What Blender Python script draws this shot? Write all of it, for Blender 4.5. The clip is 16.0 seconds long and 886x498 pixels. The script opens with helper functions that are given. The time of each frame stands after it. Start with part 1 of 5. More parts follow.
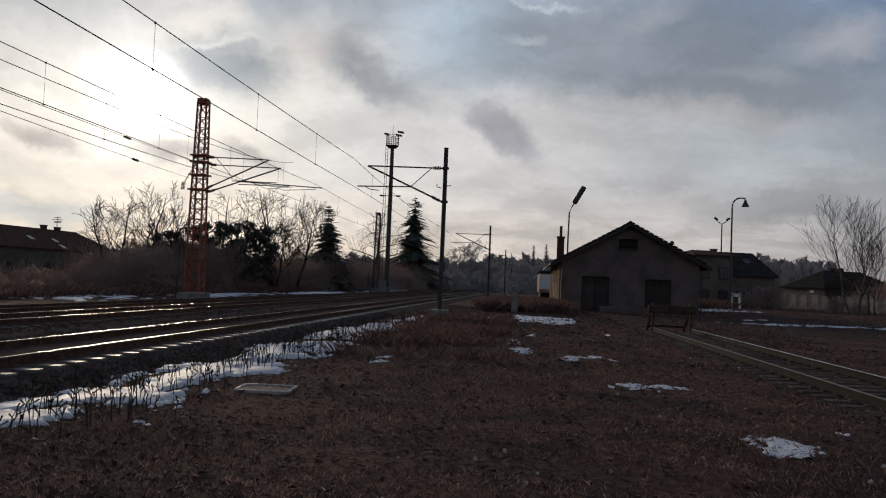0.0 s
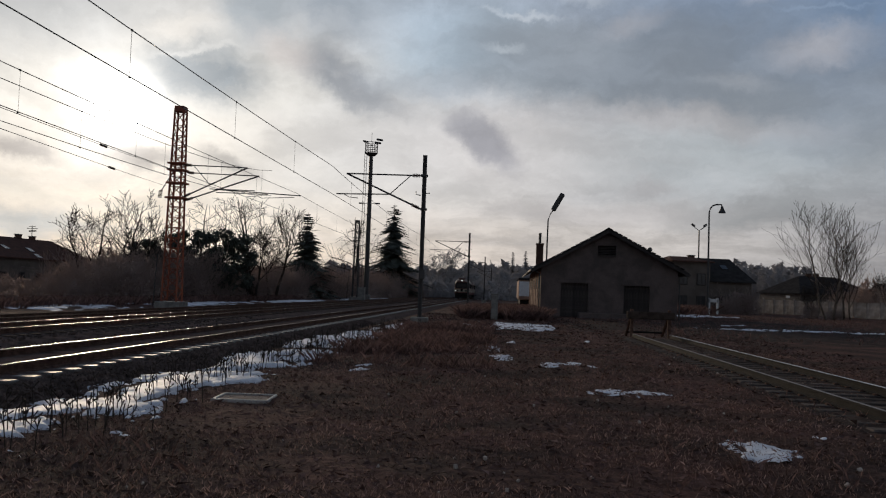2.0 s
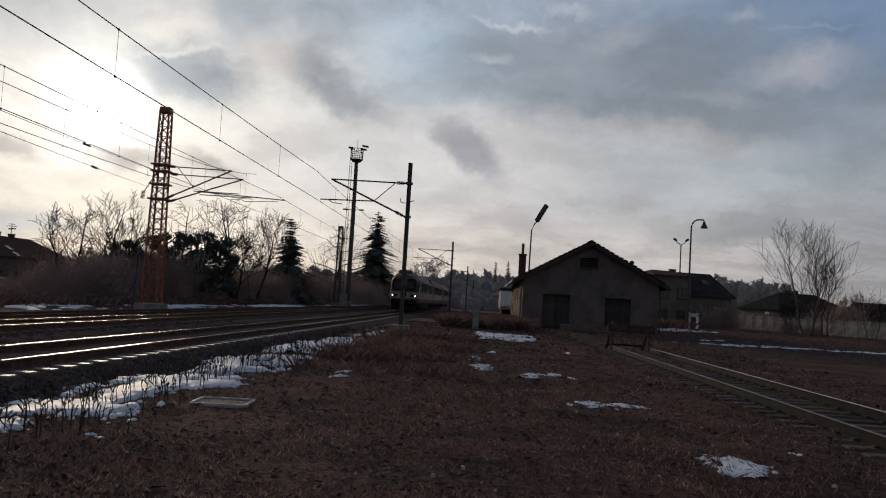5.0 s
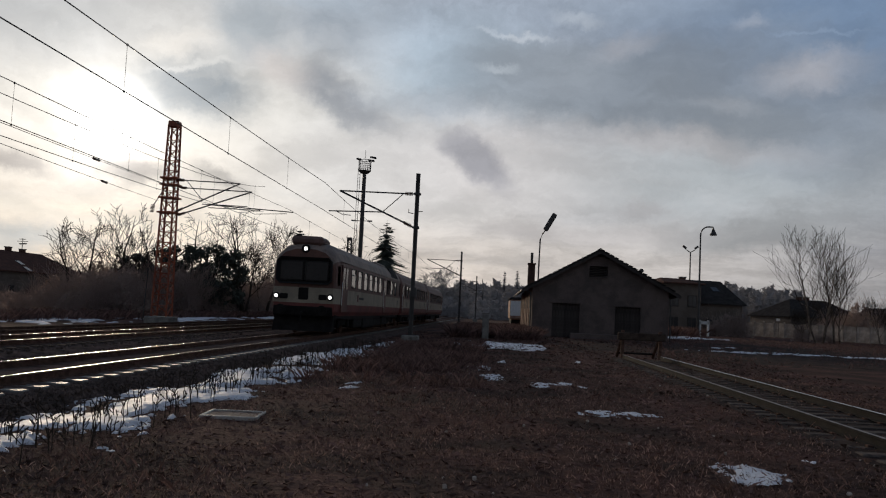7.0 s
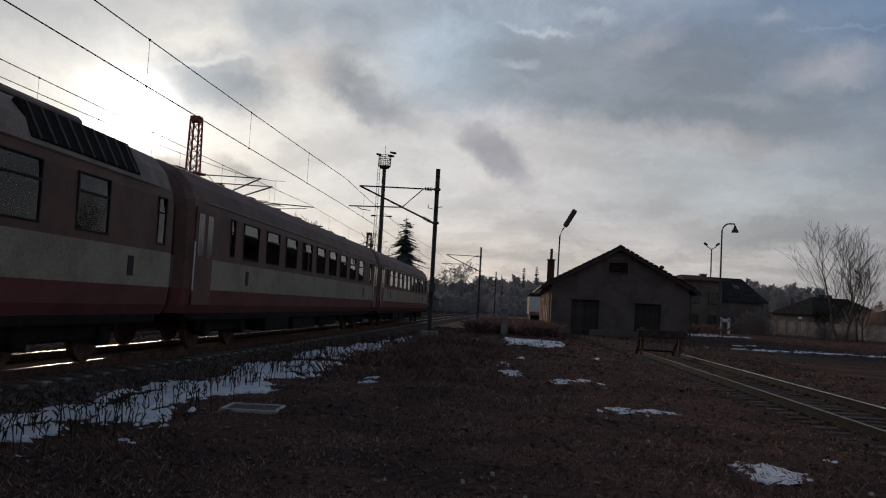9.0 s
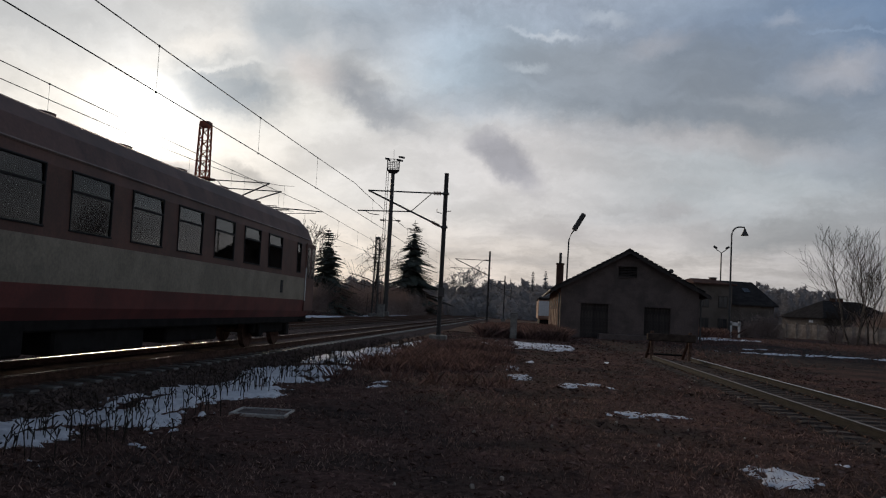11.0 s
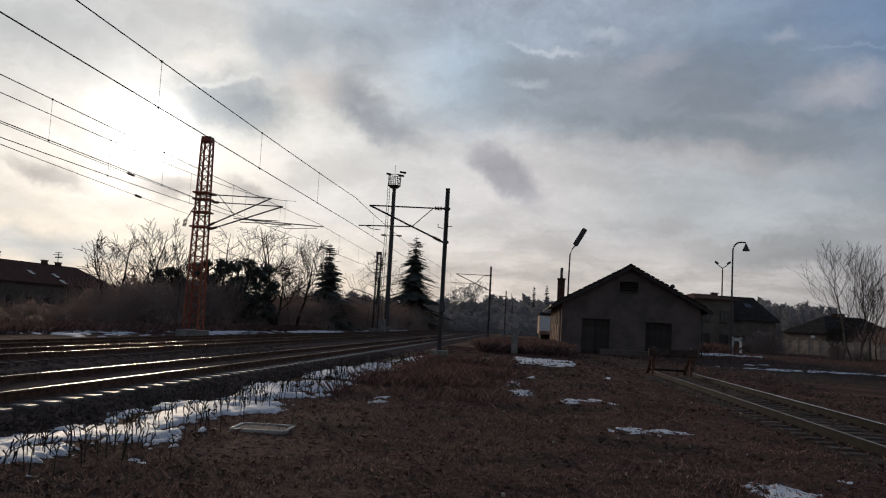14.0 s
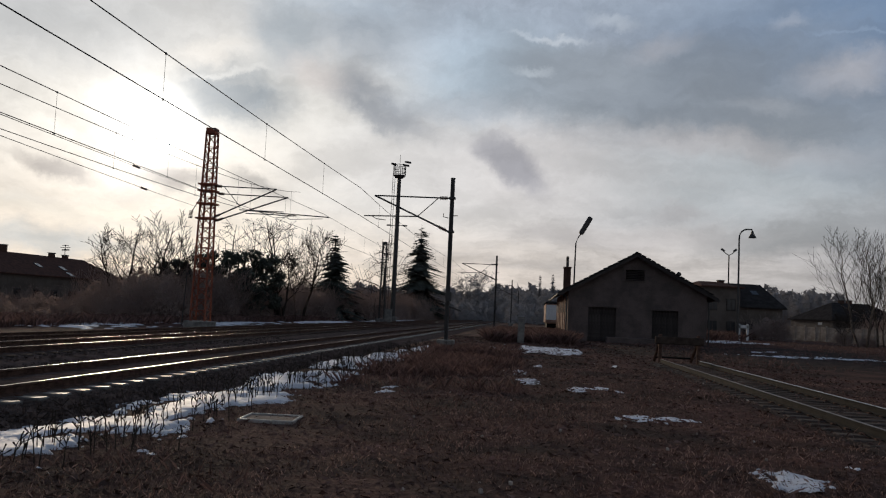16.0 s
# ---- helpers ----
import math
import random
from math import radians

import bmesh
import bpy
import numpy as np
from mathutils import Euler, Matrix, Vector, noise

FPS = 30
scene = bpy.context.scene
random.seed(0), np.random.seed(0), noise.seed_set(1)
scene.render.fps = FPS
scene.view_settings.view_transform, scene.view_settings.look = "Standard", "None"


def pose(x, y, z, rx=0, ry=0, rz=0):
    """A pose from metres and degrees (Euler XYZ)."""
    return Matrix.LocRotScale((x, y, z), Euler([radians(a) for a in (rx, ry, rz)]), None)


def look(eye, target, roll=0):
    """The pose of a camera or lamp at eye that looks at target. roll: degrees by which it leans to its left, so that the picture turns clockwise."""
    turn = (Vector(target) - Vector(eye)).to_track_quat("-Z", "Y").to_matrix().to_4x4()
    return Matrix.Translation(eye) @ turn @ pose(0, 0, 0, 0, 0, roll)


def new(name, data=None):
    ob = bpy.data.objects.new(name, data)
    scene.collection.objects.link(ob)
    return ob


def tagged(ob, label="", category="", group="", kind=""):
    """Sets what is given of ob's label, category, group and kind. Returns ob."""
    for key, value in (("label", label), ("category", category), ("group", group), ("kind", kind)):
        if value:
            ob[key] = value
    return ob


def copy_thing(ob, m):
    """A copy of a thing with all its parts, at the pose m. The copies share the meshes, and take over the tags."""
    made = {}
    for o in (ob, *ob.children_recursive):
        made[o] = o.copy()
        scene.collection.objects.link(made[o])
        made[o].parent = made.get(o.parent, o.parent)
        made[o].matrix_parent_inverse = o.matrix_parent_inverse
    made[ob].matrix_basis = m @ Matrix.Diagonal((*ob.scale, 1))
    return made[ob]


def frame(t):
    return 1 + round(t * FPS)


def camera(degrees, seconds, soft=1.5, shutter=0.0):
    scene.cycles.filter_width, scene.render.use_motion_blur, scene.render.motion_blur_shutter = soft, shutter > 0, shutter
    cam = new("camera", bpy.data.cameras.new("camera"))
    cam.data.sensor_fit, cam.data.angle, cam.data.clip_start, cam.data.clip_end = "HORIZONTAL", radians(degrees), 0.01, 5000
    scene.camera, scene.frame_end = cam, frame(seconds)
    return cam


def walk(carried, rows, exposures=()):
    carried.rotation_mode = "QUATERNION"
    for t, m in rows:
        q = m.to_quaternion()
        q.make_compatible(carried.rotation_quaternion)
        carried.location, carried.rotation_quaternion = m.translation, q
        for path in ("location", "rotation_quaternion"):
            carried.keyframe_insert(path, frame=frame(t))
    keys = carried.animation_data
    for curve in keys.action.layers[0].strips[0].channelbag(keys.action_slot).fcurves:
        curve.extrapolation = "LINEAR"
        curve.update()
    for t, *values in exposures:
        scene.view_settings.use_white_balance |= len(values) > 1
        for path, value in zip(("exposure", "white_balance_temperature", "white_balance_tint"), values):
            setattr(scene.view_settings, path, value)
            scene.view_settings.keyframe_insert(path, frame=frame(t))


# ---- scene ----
EYE_Z = 1.60
# seconds, yaw, pitch, roll of the hand-held camera, which turns about one standing place
TURNS = [(0.0, 5.45, 2.33, 2.35), (0.5, 4.76, 2.70, 2.24), (1.0, 3.76, 3.72, 2.11), (1.5, 3.25, 3.31, 2.38), (2.0, 4.08, 2.88, 2.02), (2.5, 3.43, 3.54, 2.44), (3.0, 3.31, 3.22, 2.92), (3.5, 3.03, 3.50, 2.86), (4.0, 2.64, 3.29, 3.70), (6.5, 3.58, 4.07, 2.77), (7.0, 3.59, 4.15, 2.77), (7.5, 3.52, 4.09, 2.85), (8.0, 4.05, 4.26, 2.85), (8.5, 4.46, 3.85, 2.91), (9.0, 4.88, 3.78, 3.18), (11.5, 5.53, 4.28, 3.04), (12.0, 5.38, 4.95, 3.09), (12.5, 5.80, 4.40, 2.66), (13.0, 5.75, 4.59, 2.97), (13.5, 6.03, 4.80, 2.91), (14.0, 5.62, 5.04, 3.11), (14.5, 6.01, 4.98, 2.71), (15.0, 5.57, 4.55, 2.72), (15.5, 6.00, 4.67, 2.57), (16.0, 5.97, 4.32, 2.67)]
cam = camera(55.1, 16.0, 1.15, 0.0)


def aim(yaw, pitch, roll):
    return pose(0, 0, EYE_Z, 90 + pitch, 0, yaw) @ pose(0, 0, 0, 0, 0, roll)


walk(cam, [(t, aim(a, b, c)) for t, a, b, c in TURNS], [(0.0, 0.0), (7.2, 0.0), (8.2, -0.05), (11.4, 0.05), (16.0, 0.05)])


# ---------------------------------------------------------------- world and sun
def lin(r, g, b):
    """sRGB bytes to linear light."""
    return tuple(((c / 255 + 0.055) / 1.055) ** 2.4 if c > 10 else c / 255 / 12.92 for c in (r, g, b))


SUN_AZ, SUN_EL = 25.4, 11.0
SUN_DIR = Vector((-math.sin(radians(SUN_AZ)) * math.cos(radians(SUN_EL)), math.cos(radians(SUN_AZ)) * math.cos(radians(SUN_EL)), math.sin(radians(SUN_EL))))

# clouds of the evening sky: bearing, height, half width, half height, tilt (degrees), grey r g b, cover, softness
CLOUDS_A = [(-19, 18.4, 9.8, 4.12, -2, 112, 137, 169, 0.8, 0.8), (3.8, 16.5, 5.6, 3, -2, 178, 198, 214, 0.6, 0.8), (-0.3, 9.6, 12.4, 3, 3, 216, 209, 207, 0.7, 0.8), (-14.2, 9.2, 11.2, 3, -2, 169, 177, 182, 0.75, 0.8), (9.2, 8.5, 9.8, 4.12, -2, 222, 222, 222, 0.5, 0.9), (-16.5, 5.8, 6, 1.05, -2, 150, 153, 156, 0.75, 0.7), (-6.1, 5.6, 8.2, 0.82, -2, 192, 188, 188, 0.6, 0.7), (31, 16.4, 8.2, 2.62, -10, 196, 198, 200, 0.7, 0.8), (-20.9, 12.1, 4.9, 3, -2, 131, 142, 157, 0.7, 0.8), (12.9, 19.6, 6, 1.88, -2, 160, 176, 192, 0.6, 0.8)]
CLOUDS_B = [(20.8, 13.4, 4.21, 2.07, 1, 144, 154, 163, 0.9, 0.64), (11.2, 13.7, 4.43, 1.29, 22, 152, 157, 165, 0.85, 0.64), (17.2, 17.3, 2.38, 1.94, 13, 159, 168, 176, 0.76, 0.64), (12, 17.4, 2.81, 1.72, 8, 150, 159, 169, 0.81, 0.64), (4.8, 13.7, 4.43, 0.94, 3, 170, 178, 188, 0.57, 0.74), (-6.9, 14.7, 10.15, 3.1, 6, 129, 138, 148, 0.81, 0.64), (-12.6, 15.8, 8.1, 3.36, -7, 129, 138, 150, 0.76, 0.69), (-2.4, 16.3, 5.29, 1.94, 8, 148, 156, 166, 0.76, 0.64), (-14.1, 12.6, 7.34, 1.94, 12, 135, 143, 153, 0.71, 0.74), (1.4, 9.9, 2.92, 1.21, 36, 156, 156, 163, 0.9, 0.64), (2.6, 10.8, 1.84, 1.12, 18, 160, 160, 166, 0.85, 0.64), (30.8, 7.9, 2.48, 0.74, 12, 172, 165, 160, 0.85, 0.64), (24, 8.1, 2.38, 0.86, 8, 163, 155, 150, 0.85, 0.64), (31.6, 3.4, 4.86, 1.03, -2, 184, 192, 196, 0.66, 0.74), (-9.3, 7.2, 2.05, 0.56, -2, 169, 167, 169, 0.57, 0.74), (18.6, 8, 2.38, 0.61, 18, 175, 171, 167, 0.66, 0.64), (-8.6, 20.1, 7.34, 1.08, -2, 141, 154, 171, 0.57, 0.76)]
CLOUDS_C = [(-0.5, 18.6, 2.3, 0.22, 1, 206, 213, 222, 0.6, 0.85), (-8.1, 17.7, 2.1, 0.75, -14, 174, 176, 184, 0.6, 0.85), (-4.7, 19.7, 1.7, 0.38, 8, 190, 198, 208, 0.48, 0.85), (-16, 18.8, 0.8, 0.45, -2, 168, 174, 186, 0.48, 0.85), (-20, 15.8, 2.8, 1.01, -8, 176, 176, 182, 0.68, 0.85), (-15.1, 13.9, 1.9, 0.6, 3, 161, 165, 172, 0.48, 0.85), (22.1, 16.2, 1.9, 0.64, -7, 238, 232, 224, 0.64, 0.85), (21.1, 14.9, 2.2, 0.22, -8, 240, 238, 234, 0.56, 0.85), (15.3, 15.1, 2.2, 0.97, 28, 228, 219, 214, 0.56, 0.85), (28.2, 4.9, 7.5, 0.49, 4, 246, 238, 224, 0.64, 0.85), (32.7, 5.8, 2.2, 0.34, 2, 244, 238, 228, 0.48, 0.85), (-19.6, 18, 3, 0.15, 1, 144, 163, 188, 0.48, 0.85), (-11.3, 11.5, 8.2, 0.94, 6, 195, 190, 190, 0.48, 0.85), (0.7, 16.4, 1.1, 0.3, -17, 196, 205, 214, 0.56, 0.85)]


def build_world():
    w = bpy.data.worlds.new("evening_sky")
    scene.world = w
    w.use_nodes = True
    nt = w.node_tree
    nt.nodes.clear()
    N, L = nt.nodes.new, nt.links.new

    def math_node(op, a, b=None, clamp=False):
        n = N("ShaderNodeMath")
        n.operation, n.use_clamp = op, clamp
        for i, v in enumerate((a, b)):
            if v is None:
                continue
            if isinstance(v, (int, float)):
                n.inputs[i].default_value = v
            else:
                L(v, n.inputs[i])
        return n.outputs[0]

    def mix(fac, a, b, blend="MIX"):
        n = N("ShaderNodeMix")
        n.data_type, n.blend_type = "RGBA", blend
        for sock, v in ((n.inputs[0], fac), (n.inputs[6], a), (n.inputs[7], b)):
            if isinstance(v, (int, float)):
                sock.default_value = v
            elif isinstance(v, tuple):
                sock.default_value = (*v, 1)
            else:
                L(v, sock)
        return n.outputs[2]

    def ranged(v, lo, hi, a=0.0, b=1.0):
        n = N("ShaderNodeMapRange")
        n.interpolation_type = "SMOOTHSTEP"
        L(v, n.inputs[0])
        for i, x in enumerate((lo, hi, a, b)):
            n.inputs[i + 1].default_value = x
        return n.outputs[0]

    def fbm(vec, scale, detail, rough=0.55):
        n = N("ShaderNodeTexNoise")
        L(vec, n.inputs["Vector"])
        n.inputs["Scale"].default_value, n.inputs["Detail"].default_value, n.inputs["Roughness"].default_value = scale, detail, rough
        return n

    def vmath(op, a, b, scale=None):
        n = N("ShaderNodeVectorMath")
        n.operation = op
        for i, v in enumerate((a, b)):
            if v is None:
                continue
            if isinstance(v, (tuple, Vector)):
                n.inputs[i].default_value = tuple(v)
            else:
                L(v, n.inputs[i])
        if scale is not None:
            n.inputs["Scale"].default_value = scale
        return n

    way = N("ShaderNodeTexCoord").outputs["Generated"]
    # ragged edges: the direction is warped at two scales
    w1 = vmath("SUBTRACT", fbm(way, 7.0, 6.0, 0.6).outputs["Color"], (0.5, 0.5, 0.5)).outputs[0]
    warped = vmath("ADD", way, vmath("SCALE", w1, None, 0.055).outputs[0]).outputs[0]
    w2 = vmath("SUBTRACT", fbm(way, 22.0, 7.0, 0.68).outputs["Color"], (0.5, 0.5, 0.5)).outputs[0]
    warped = vmath("ADD", warped, vmath("SCALE", w2, None, 0.034).outputs[0]).outputs[0]
    sep = N("ShaderNodeSeparateXYZ")
    L(way, sep.inputs[0])
    up = math_node("MAXIMUM", sep.outputs[2], 0.0)

    sky = N("ShaderNodeTexSky")
    sky.sky_type, sky.sun_disc = "NISHITA", False
    sky.sun_elevation, sky.sun_rotation = radians(SUN_EL), radians(-SUN_AZ)
    sky.dust_density, sky.air_density = 2.0, 1.0
    clear = vmath("SCALE", sky.outputs[0], None, 0.07).outputs[0]

    ramp = N("ShaderNodeValToRGB")
    L(up, ramp.inputs[0])
    ramp.color_ramp.interpolation = "EASE"
    stops = [(0.0, (198, 193, 191)), (0.07, (204, 200, 200)), (0.13, (198, 199, 203)), (0.21, (184, 191, 199)), (0.32, (160, 172, 189)), (0.6, (118, 136, 160)), (1.0, (98, 116, 142))]
    el = ramp.color_ramp.elements
    el[0].position, el[0].color = stops[0][0], (*lin(*stops[0][1]), 1)
    el[1].position, el[1].color = stops[-1][0], (*lin(*stops[-1][1]), 1)
    for p, c in stops[1:-1]:
        e = el.new(p)
        e.color = (*lin(*c), 1)
    veil = mix(0.90, clear, ramp.outputs[0])

    # further from the sun the veil is bluer and darker
    toward = vmath("DOT_PRODUCT", way, SUN_DIR).outputs["Value"]
    far = ranged(toward, 0.90, 0.55)
    veil = mix(far, veil, mix(1.0, veil, lin(188, 191, 196), "MULTIPLY"))
    # broken cloud over the whole dome
    low = math_node("ADD", up, 0.10)
    flat = N("ShaderNodeCombineXYZ")
    L(math_node("DIVIDE", sep.outputs[0], low), flat.inputs[0])
    L(math_node("DIVIDE", sep.outputs[1], low), flat.inputs[1])
    deck = fbm(flat.outputs[0], 0.62, 9.0, 0.58)
    cover = ranged(deck.outputs[0], 0.46, 0.72)
    veil = mix(math_node("MULTIPLY", cover, 0.28), veil, lin(146, 152, 164))
    bright = ranged(deck.outputs[0], 0.44, 0.27)
    veil = mix(math_node("MULTIPLY", bright, 0.30), veil, lin(236, 228, 222))
    # thin ragged texture
    thin = fbm(vmath("ADD", flat.outputs[0], vmath("SCALE", w1, None, 1.2).outputs[0]).outputs[0], 1.5, 9.0, 0.66)
    veil = mix(1.0, veil, ranged(thin.outputs[0], 0.36, 0.64, 1.08, 0.83), "MULTIPLY")
    # warm cream light round the sun
    cream = ranged(toward, 0.93, 0.995)
    veil = mix(math_node("MULTIPLY", cream, 0.42), veil, lin(248, 244, 235))
    # away from the sun the cloud deck is lit by it
    dim = ranged(toward, 0.40, -0.40, 1.0, 1.15)
    veil = mix(1.0, veil, dim, "MULTIPLY")

    # inside a cloud the cover is uneven, drawn out along the horizon
    long_way = vmath("MULTIPLY", warped, (1.0, 1.0, 2.6)).outputs[0]
    wisps = ranged(fbm(long_way, 13.0, 8.0, 0.62).outputs[0], 0.34, 0.60, 0.76, 1.0)

    def blob(colour, az, el_, hw, hh, tilt, r, g, b, op, soft):
        mp = N("ShaderNodeMapping")
        mp.vector_type = "TEXTURE"
        a, e = radians(az), radians(el_)
        mp.inputs["Location"].default_value = (-math.sin(a) * math.cos(e), math.cos(a) * math.cos(e), math.sin(e))
        mp.inputs["Rotation"].default_value = (0, radians(tilt), a)
        mp.inputs["Scale"].default_value = (radians(hw), 0.35, radians(hh))
        L(warped, mp.inputs[0])
        r0 = vmath("LENGTH", mp.outputs[0], None).outputs["Value"]
        m = math_node("MULTIPLY", ranged(r0, 1.0 + soft * 0.7, 1.0 - soft), math_node("MULTIPLY", wisps, op))
        return mix(m, colour, lin(r, g, b))

    for row in CLOUDS_A + CLOUDS_B + CLOUDS_C:
        veil = blob(veil, *row)
    relief = ranged(fbm(long_way, 9.0, 9.0, 0.60).outputs[0], 0.32, 0.68, 1.09, 0.90)
    veil = mix(1.0, veil, relief, "MULTIPLY")
    # the sun behind thin cloud
    core = math_node("POWER", math_node("MAXIMUM", toward, 0.0), 2600.0)
    halo = math_node("POWER", math_node("MAXIMUM", toward, 0.0), 260.0)
    ragged = ranged(fbm(warped, 9.0, 5.0).outputs[0], 0.25, 0.60, 0.45, 1.1)
    glow = math_node("ADD", math_node("MULTIPLY", core, 5.0), math_node("MULTIPLY", math_node("MULTIPLY", halo, ragged), 0.45))
    lit = vmath("SCALE", (1.0, 0.97, 0.92), None)
    L(glow, lit.inputs["Scale"])
    total = mix(1.0, veil, lit.outputs[0], "ADD")
    # below the horizon: dull land
    total = mix(ranged(sep.outputs[2], -0.002, -0.03), total, (0.03, 0.028, 0.026))
    bg = N("ShaderNodeBackground")
    L(total, bg.inputs[0])
    bg.inputs[1].default_value = 1.0
    out = N("ShaderNodeOutputWorld")
    L(bg.outputs[0], out.inputs[0])


build_world()
sun_data = bpy.data.lights.new("sun", "SUN")
sun_data.energy, sun_data.angle, sun_data.color = 1.5, radians(10), (1.0, 0.80, 0.58)
sun = new("sun", sun_data)
sun.matrix_basis = look(tuple(SUN_DIR * 60), (0, 0, 0))


# ---------------------------------------------------------------- materials
def material(name, col, rough=0.8, metal=0.0, vary=0.35, scale=3.0, fine=40.0, bump=0.3, bump_dist=0.01, second=None, piece=0.0, spec=0.3, island=0.0, through_light=0.0):
    m = bpy.data.materials.new(name)
    m.use_nodes = True
    nt = m.node_tree
    N, L = nt.nodes.new, nt.links.new
    b = nt.nodes["Principled BSDF"]
    co = N("ShaderNodeTexCoord").outputs["Object"]
    n1, n2 = N("ShaderNodeTexNoise"), N("ShaderNodeTexNoise")
    for n, s, d in ((n1, scale, 5.0), (n2, fine, 6.0)):
        L(co, n.inputs["Vector"])
        n.inputs["Scale"].default_value, n.inputs["Detail"].default_value, n.inputs["Roughness"].default_value = s, d, 0.62
    second = second or tuple(c * (1 - vary) for c in col)
    r = N("ShaderNodeMapRange")
    L(n1.outputs[0], r.inputs[0])
    r.inputs[1].default_value, r.inputs[2].default_value = 0.40, 0.60
    mx = N("ShaderNodeMix")
    mx.data_type = "RGBA"
    L(r.outputs[0], mx.inputs[0])
    mx.inputs[6].default_value, mx.inputs[7].default_value = (*col, 1), (*second, 1)
    m2 = N("ShaderNodeMix")
    m2.data_type, m2.blend_type = "RGBA", "MULTIPLY"
    m2.inputs[0].default_value = min(1.0, vary * 1.6)
    L(mx.outputs[2], m2.inputs[6])
    g = N("ShaderNodeMapRange")
    L(n2.outputs[0], g.inputs[0])
    g.inputs[1].default_value, g.inputs[2].default_value, g.inputs[3].default_value, g.inputs[4].default_value = 0.3, 0.7, 0.45, 1.35
    g.clamp = False
    L(g.outputs[0], m2.inputs[7])
    last = m2.outputs[2]
    if piece or island:
        rnd = N("ShaderNodeNewGeometry").outputs["Random Per Island"] if island else N("ShaderNodeObjectInfo").outputs["Random"]
        piece = piece or island
        v = N("ShaderNodeMapRange")
        L(rnd, v.inputs[0])
        v.inputs[3].default_value, v.inputs[4].default_value = 1 - piece, 1 + piece
        m3 = N("ShaderNodeMix")
        m3.data_type, m3.blend_type = "RGBA", "MULTIPLY"
        m3.inputs[0].default_value = 1.0
        L(last, m3.inputs[6])
        L(v.outputs[0], m3.inputs[7])
        last = m3.outputs[2]
    L(last, b.inputs["Base Color"])
    b.inputs["Metallic"].default_value = metal
    b.inputs["Specular IOR Level"].default_value = spec
    rr = N("ShaderNodeMapRange")
    L(n2.outputs[0], rr.inputs[0])
    rr.inputs[1].default_value, rr.inputs[2].default_value = 0.3, 0.7
    rr.inputs[3].default_value, rr.inputs[4].default_value = max(0.03, rough - 0.1), min(1.0, rough + 0.1)
    L(rr.outputs[0], b.inputs["Roughness"])
    if bump:
        bp = N("ShaderNodeBump")
        bp.inputs["Strength"].default_value, bp.inputs["Distance"].default_value = bump, bump_dist
        L(n2.outputs[0], bp.inputs["Height"])
        L(bp.outputs[0], b.inputs["Normal"])
    if through_light:
        # thin dry leaves and stalks let some light through
        tl, ms = N("ShaderNodeBsdfTranslucent"), N("ShaderNodeMixShader")
        L(last, tl.inputs[0])
        ms.inputs[0].default_value = through_light
        L(b.outputs[0], ms.inputs[1])
        L(tl.outputs[0], ms.inputs[2])
        L(ms.outputs[0], nt.nodes["Material Output"].inputs[0])
    return m


def glass(name, tint, rough=0.02):
    m = bpy.data.materials.new(name)
    m.use_nodes = True
    nt = m.node_tree
    nt.nodes.clear()
    N, L = nt.nodes.new, nt.links.new
    fr = N("ShaderNodeFresnel")
    fr.inputs[0].default_value = 1.5
    tr, gl, mx, out = N("ShaderNodeBsdfTransparent"), N("ShaderNodeBsdfGlossy"), N("ShaderNodeMixShader"), N("ShaderNodeOutputMaterial")
    tr.inputs[0].default_value = (*tint, 1)
    gl.inputs["Roughness"].default_value = rough
    L(fr.outputs[0], mx.inputs[0])
    L(tr.outputs[0], mx.inputs[1])
    L(gl.outputs[0], mx.inputs[2])
    L(mx.outputs[0], out.inputs[0])
    return m


def glowing(name, col, power):
    m = bpy.data.materials.new(name)
    m.use_nodes = True
    b = m.node_tree.nodes["Principled BSDF"]
    b.inputs["Base Color"].default_value = (0.8, 0.8, 0.8, 1)
    b.inputs["Emission Color"].default_value = (*col, 1)
    b.inputs["Emission Strength"].default_value = power
    return m


EARTH = material("dead_grass_soil", (0.138, 0.076, 0.062), 1.0, 0, 0.6, 0.45, 9.0, 1.0, 0.06, (0.070, 0.048, 0.041), spec=0.02)
STRAW = material("dead_grass", (0.33, 0.215, 0.175), 0.9, 0, 0.5, 0.75, 30.0, 0, 0, (0.15, 0.098, 0.082), spec=0.05, island=0.75, through_light=0.25)
WEED = material("dead_weed_stalks", (0.215, 0.130, 0.110), 0.9, 0, 0.4, 1.5, 30.0, 0, 0, (0.13, 0.083, 0.072), spec=0.05, island=0.5, through_light=0.2)
CLOD = material("soil_crumbs", (0.20, 0.118, 0.098), 1.0, 0, 0.4, 0.45, 20.0, 0, 0, (0.10, 0.068, 0.057), spec=0.02, island=0.5)
SNOW = material("old_snow", (0.82, 0.82, 0.84), 0.6, 0, 0.15, 3.0, 30.0, 0.4, 0.018, (0.64, 0.64, 0.67), spec=0.22)
STONE = material("ballast_stone", (0.15, 0.112, 0.098), 1.0, 0, 0.5, 2.0, 22.0, 0.5, 0.02, (0.085, 0.066, 0.058), spec=0.0)
SLEEPER = material("concrete_sleeper", (0.15, 0.135, 0.12), 0.5, 0, 0.35, 4.0, 40.0, 0.25, 0.006, spec=0.35, piece=0.2)
GREYTIMBER = material("weathered_grey_timber", (0.13, 0.105, 0.09), 0.95, 0, 0.4, 5.0, 40.0, 0.5, 0.02, spec=0.05, piece=0.35)
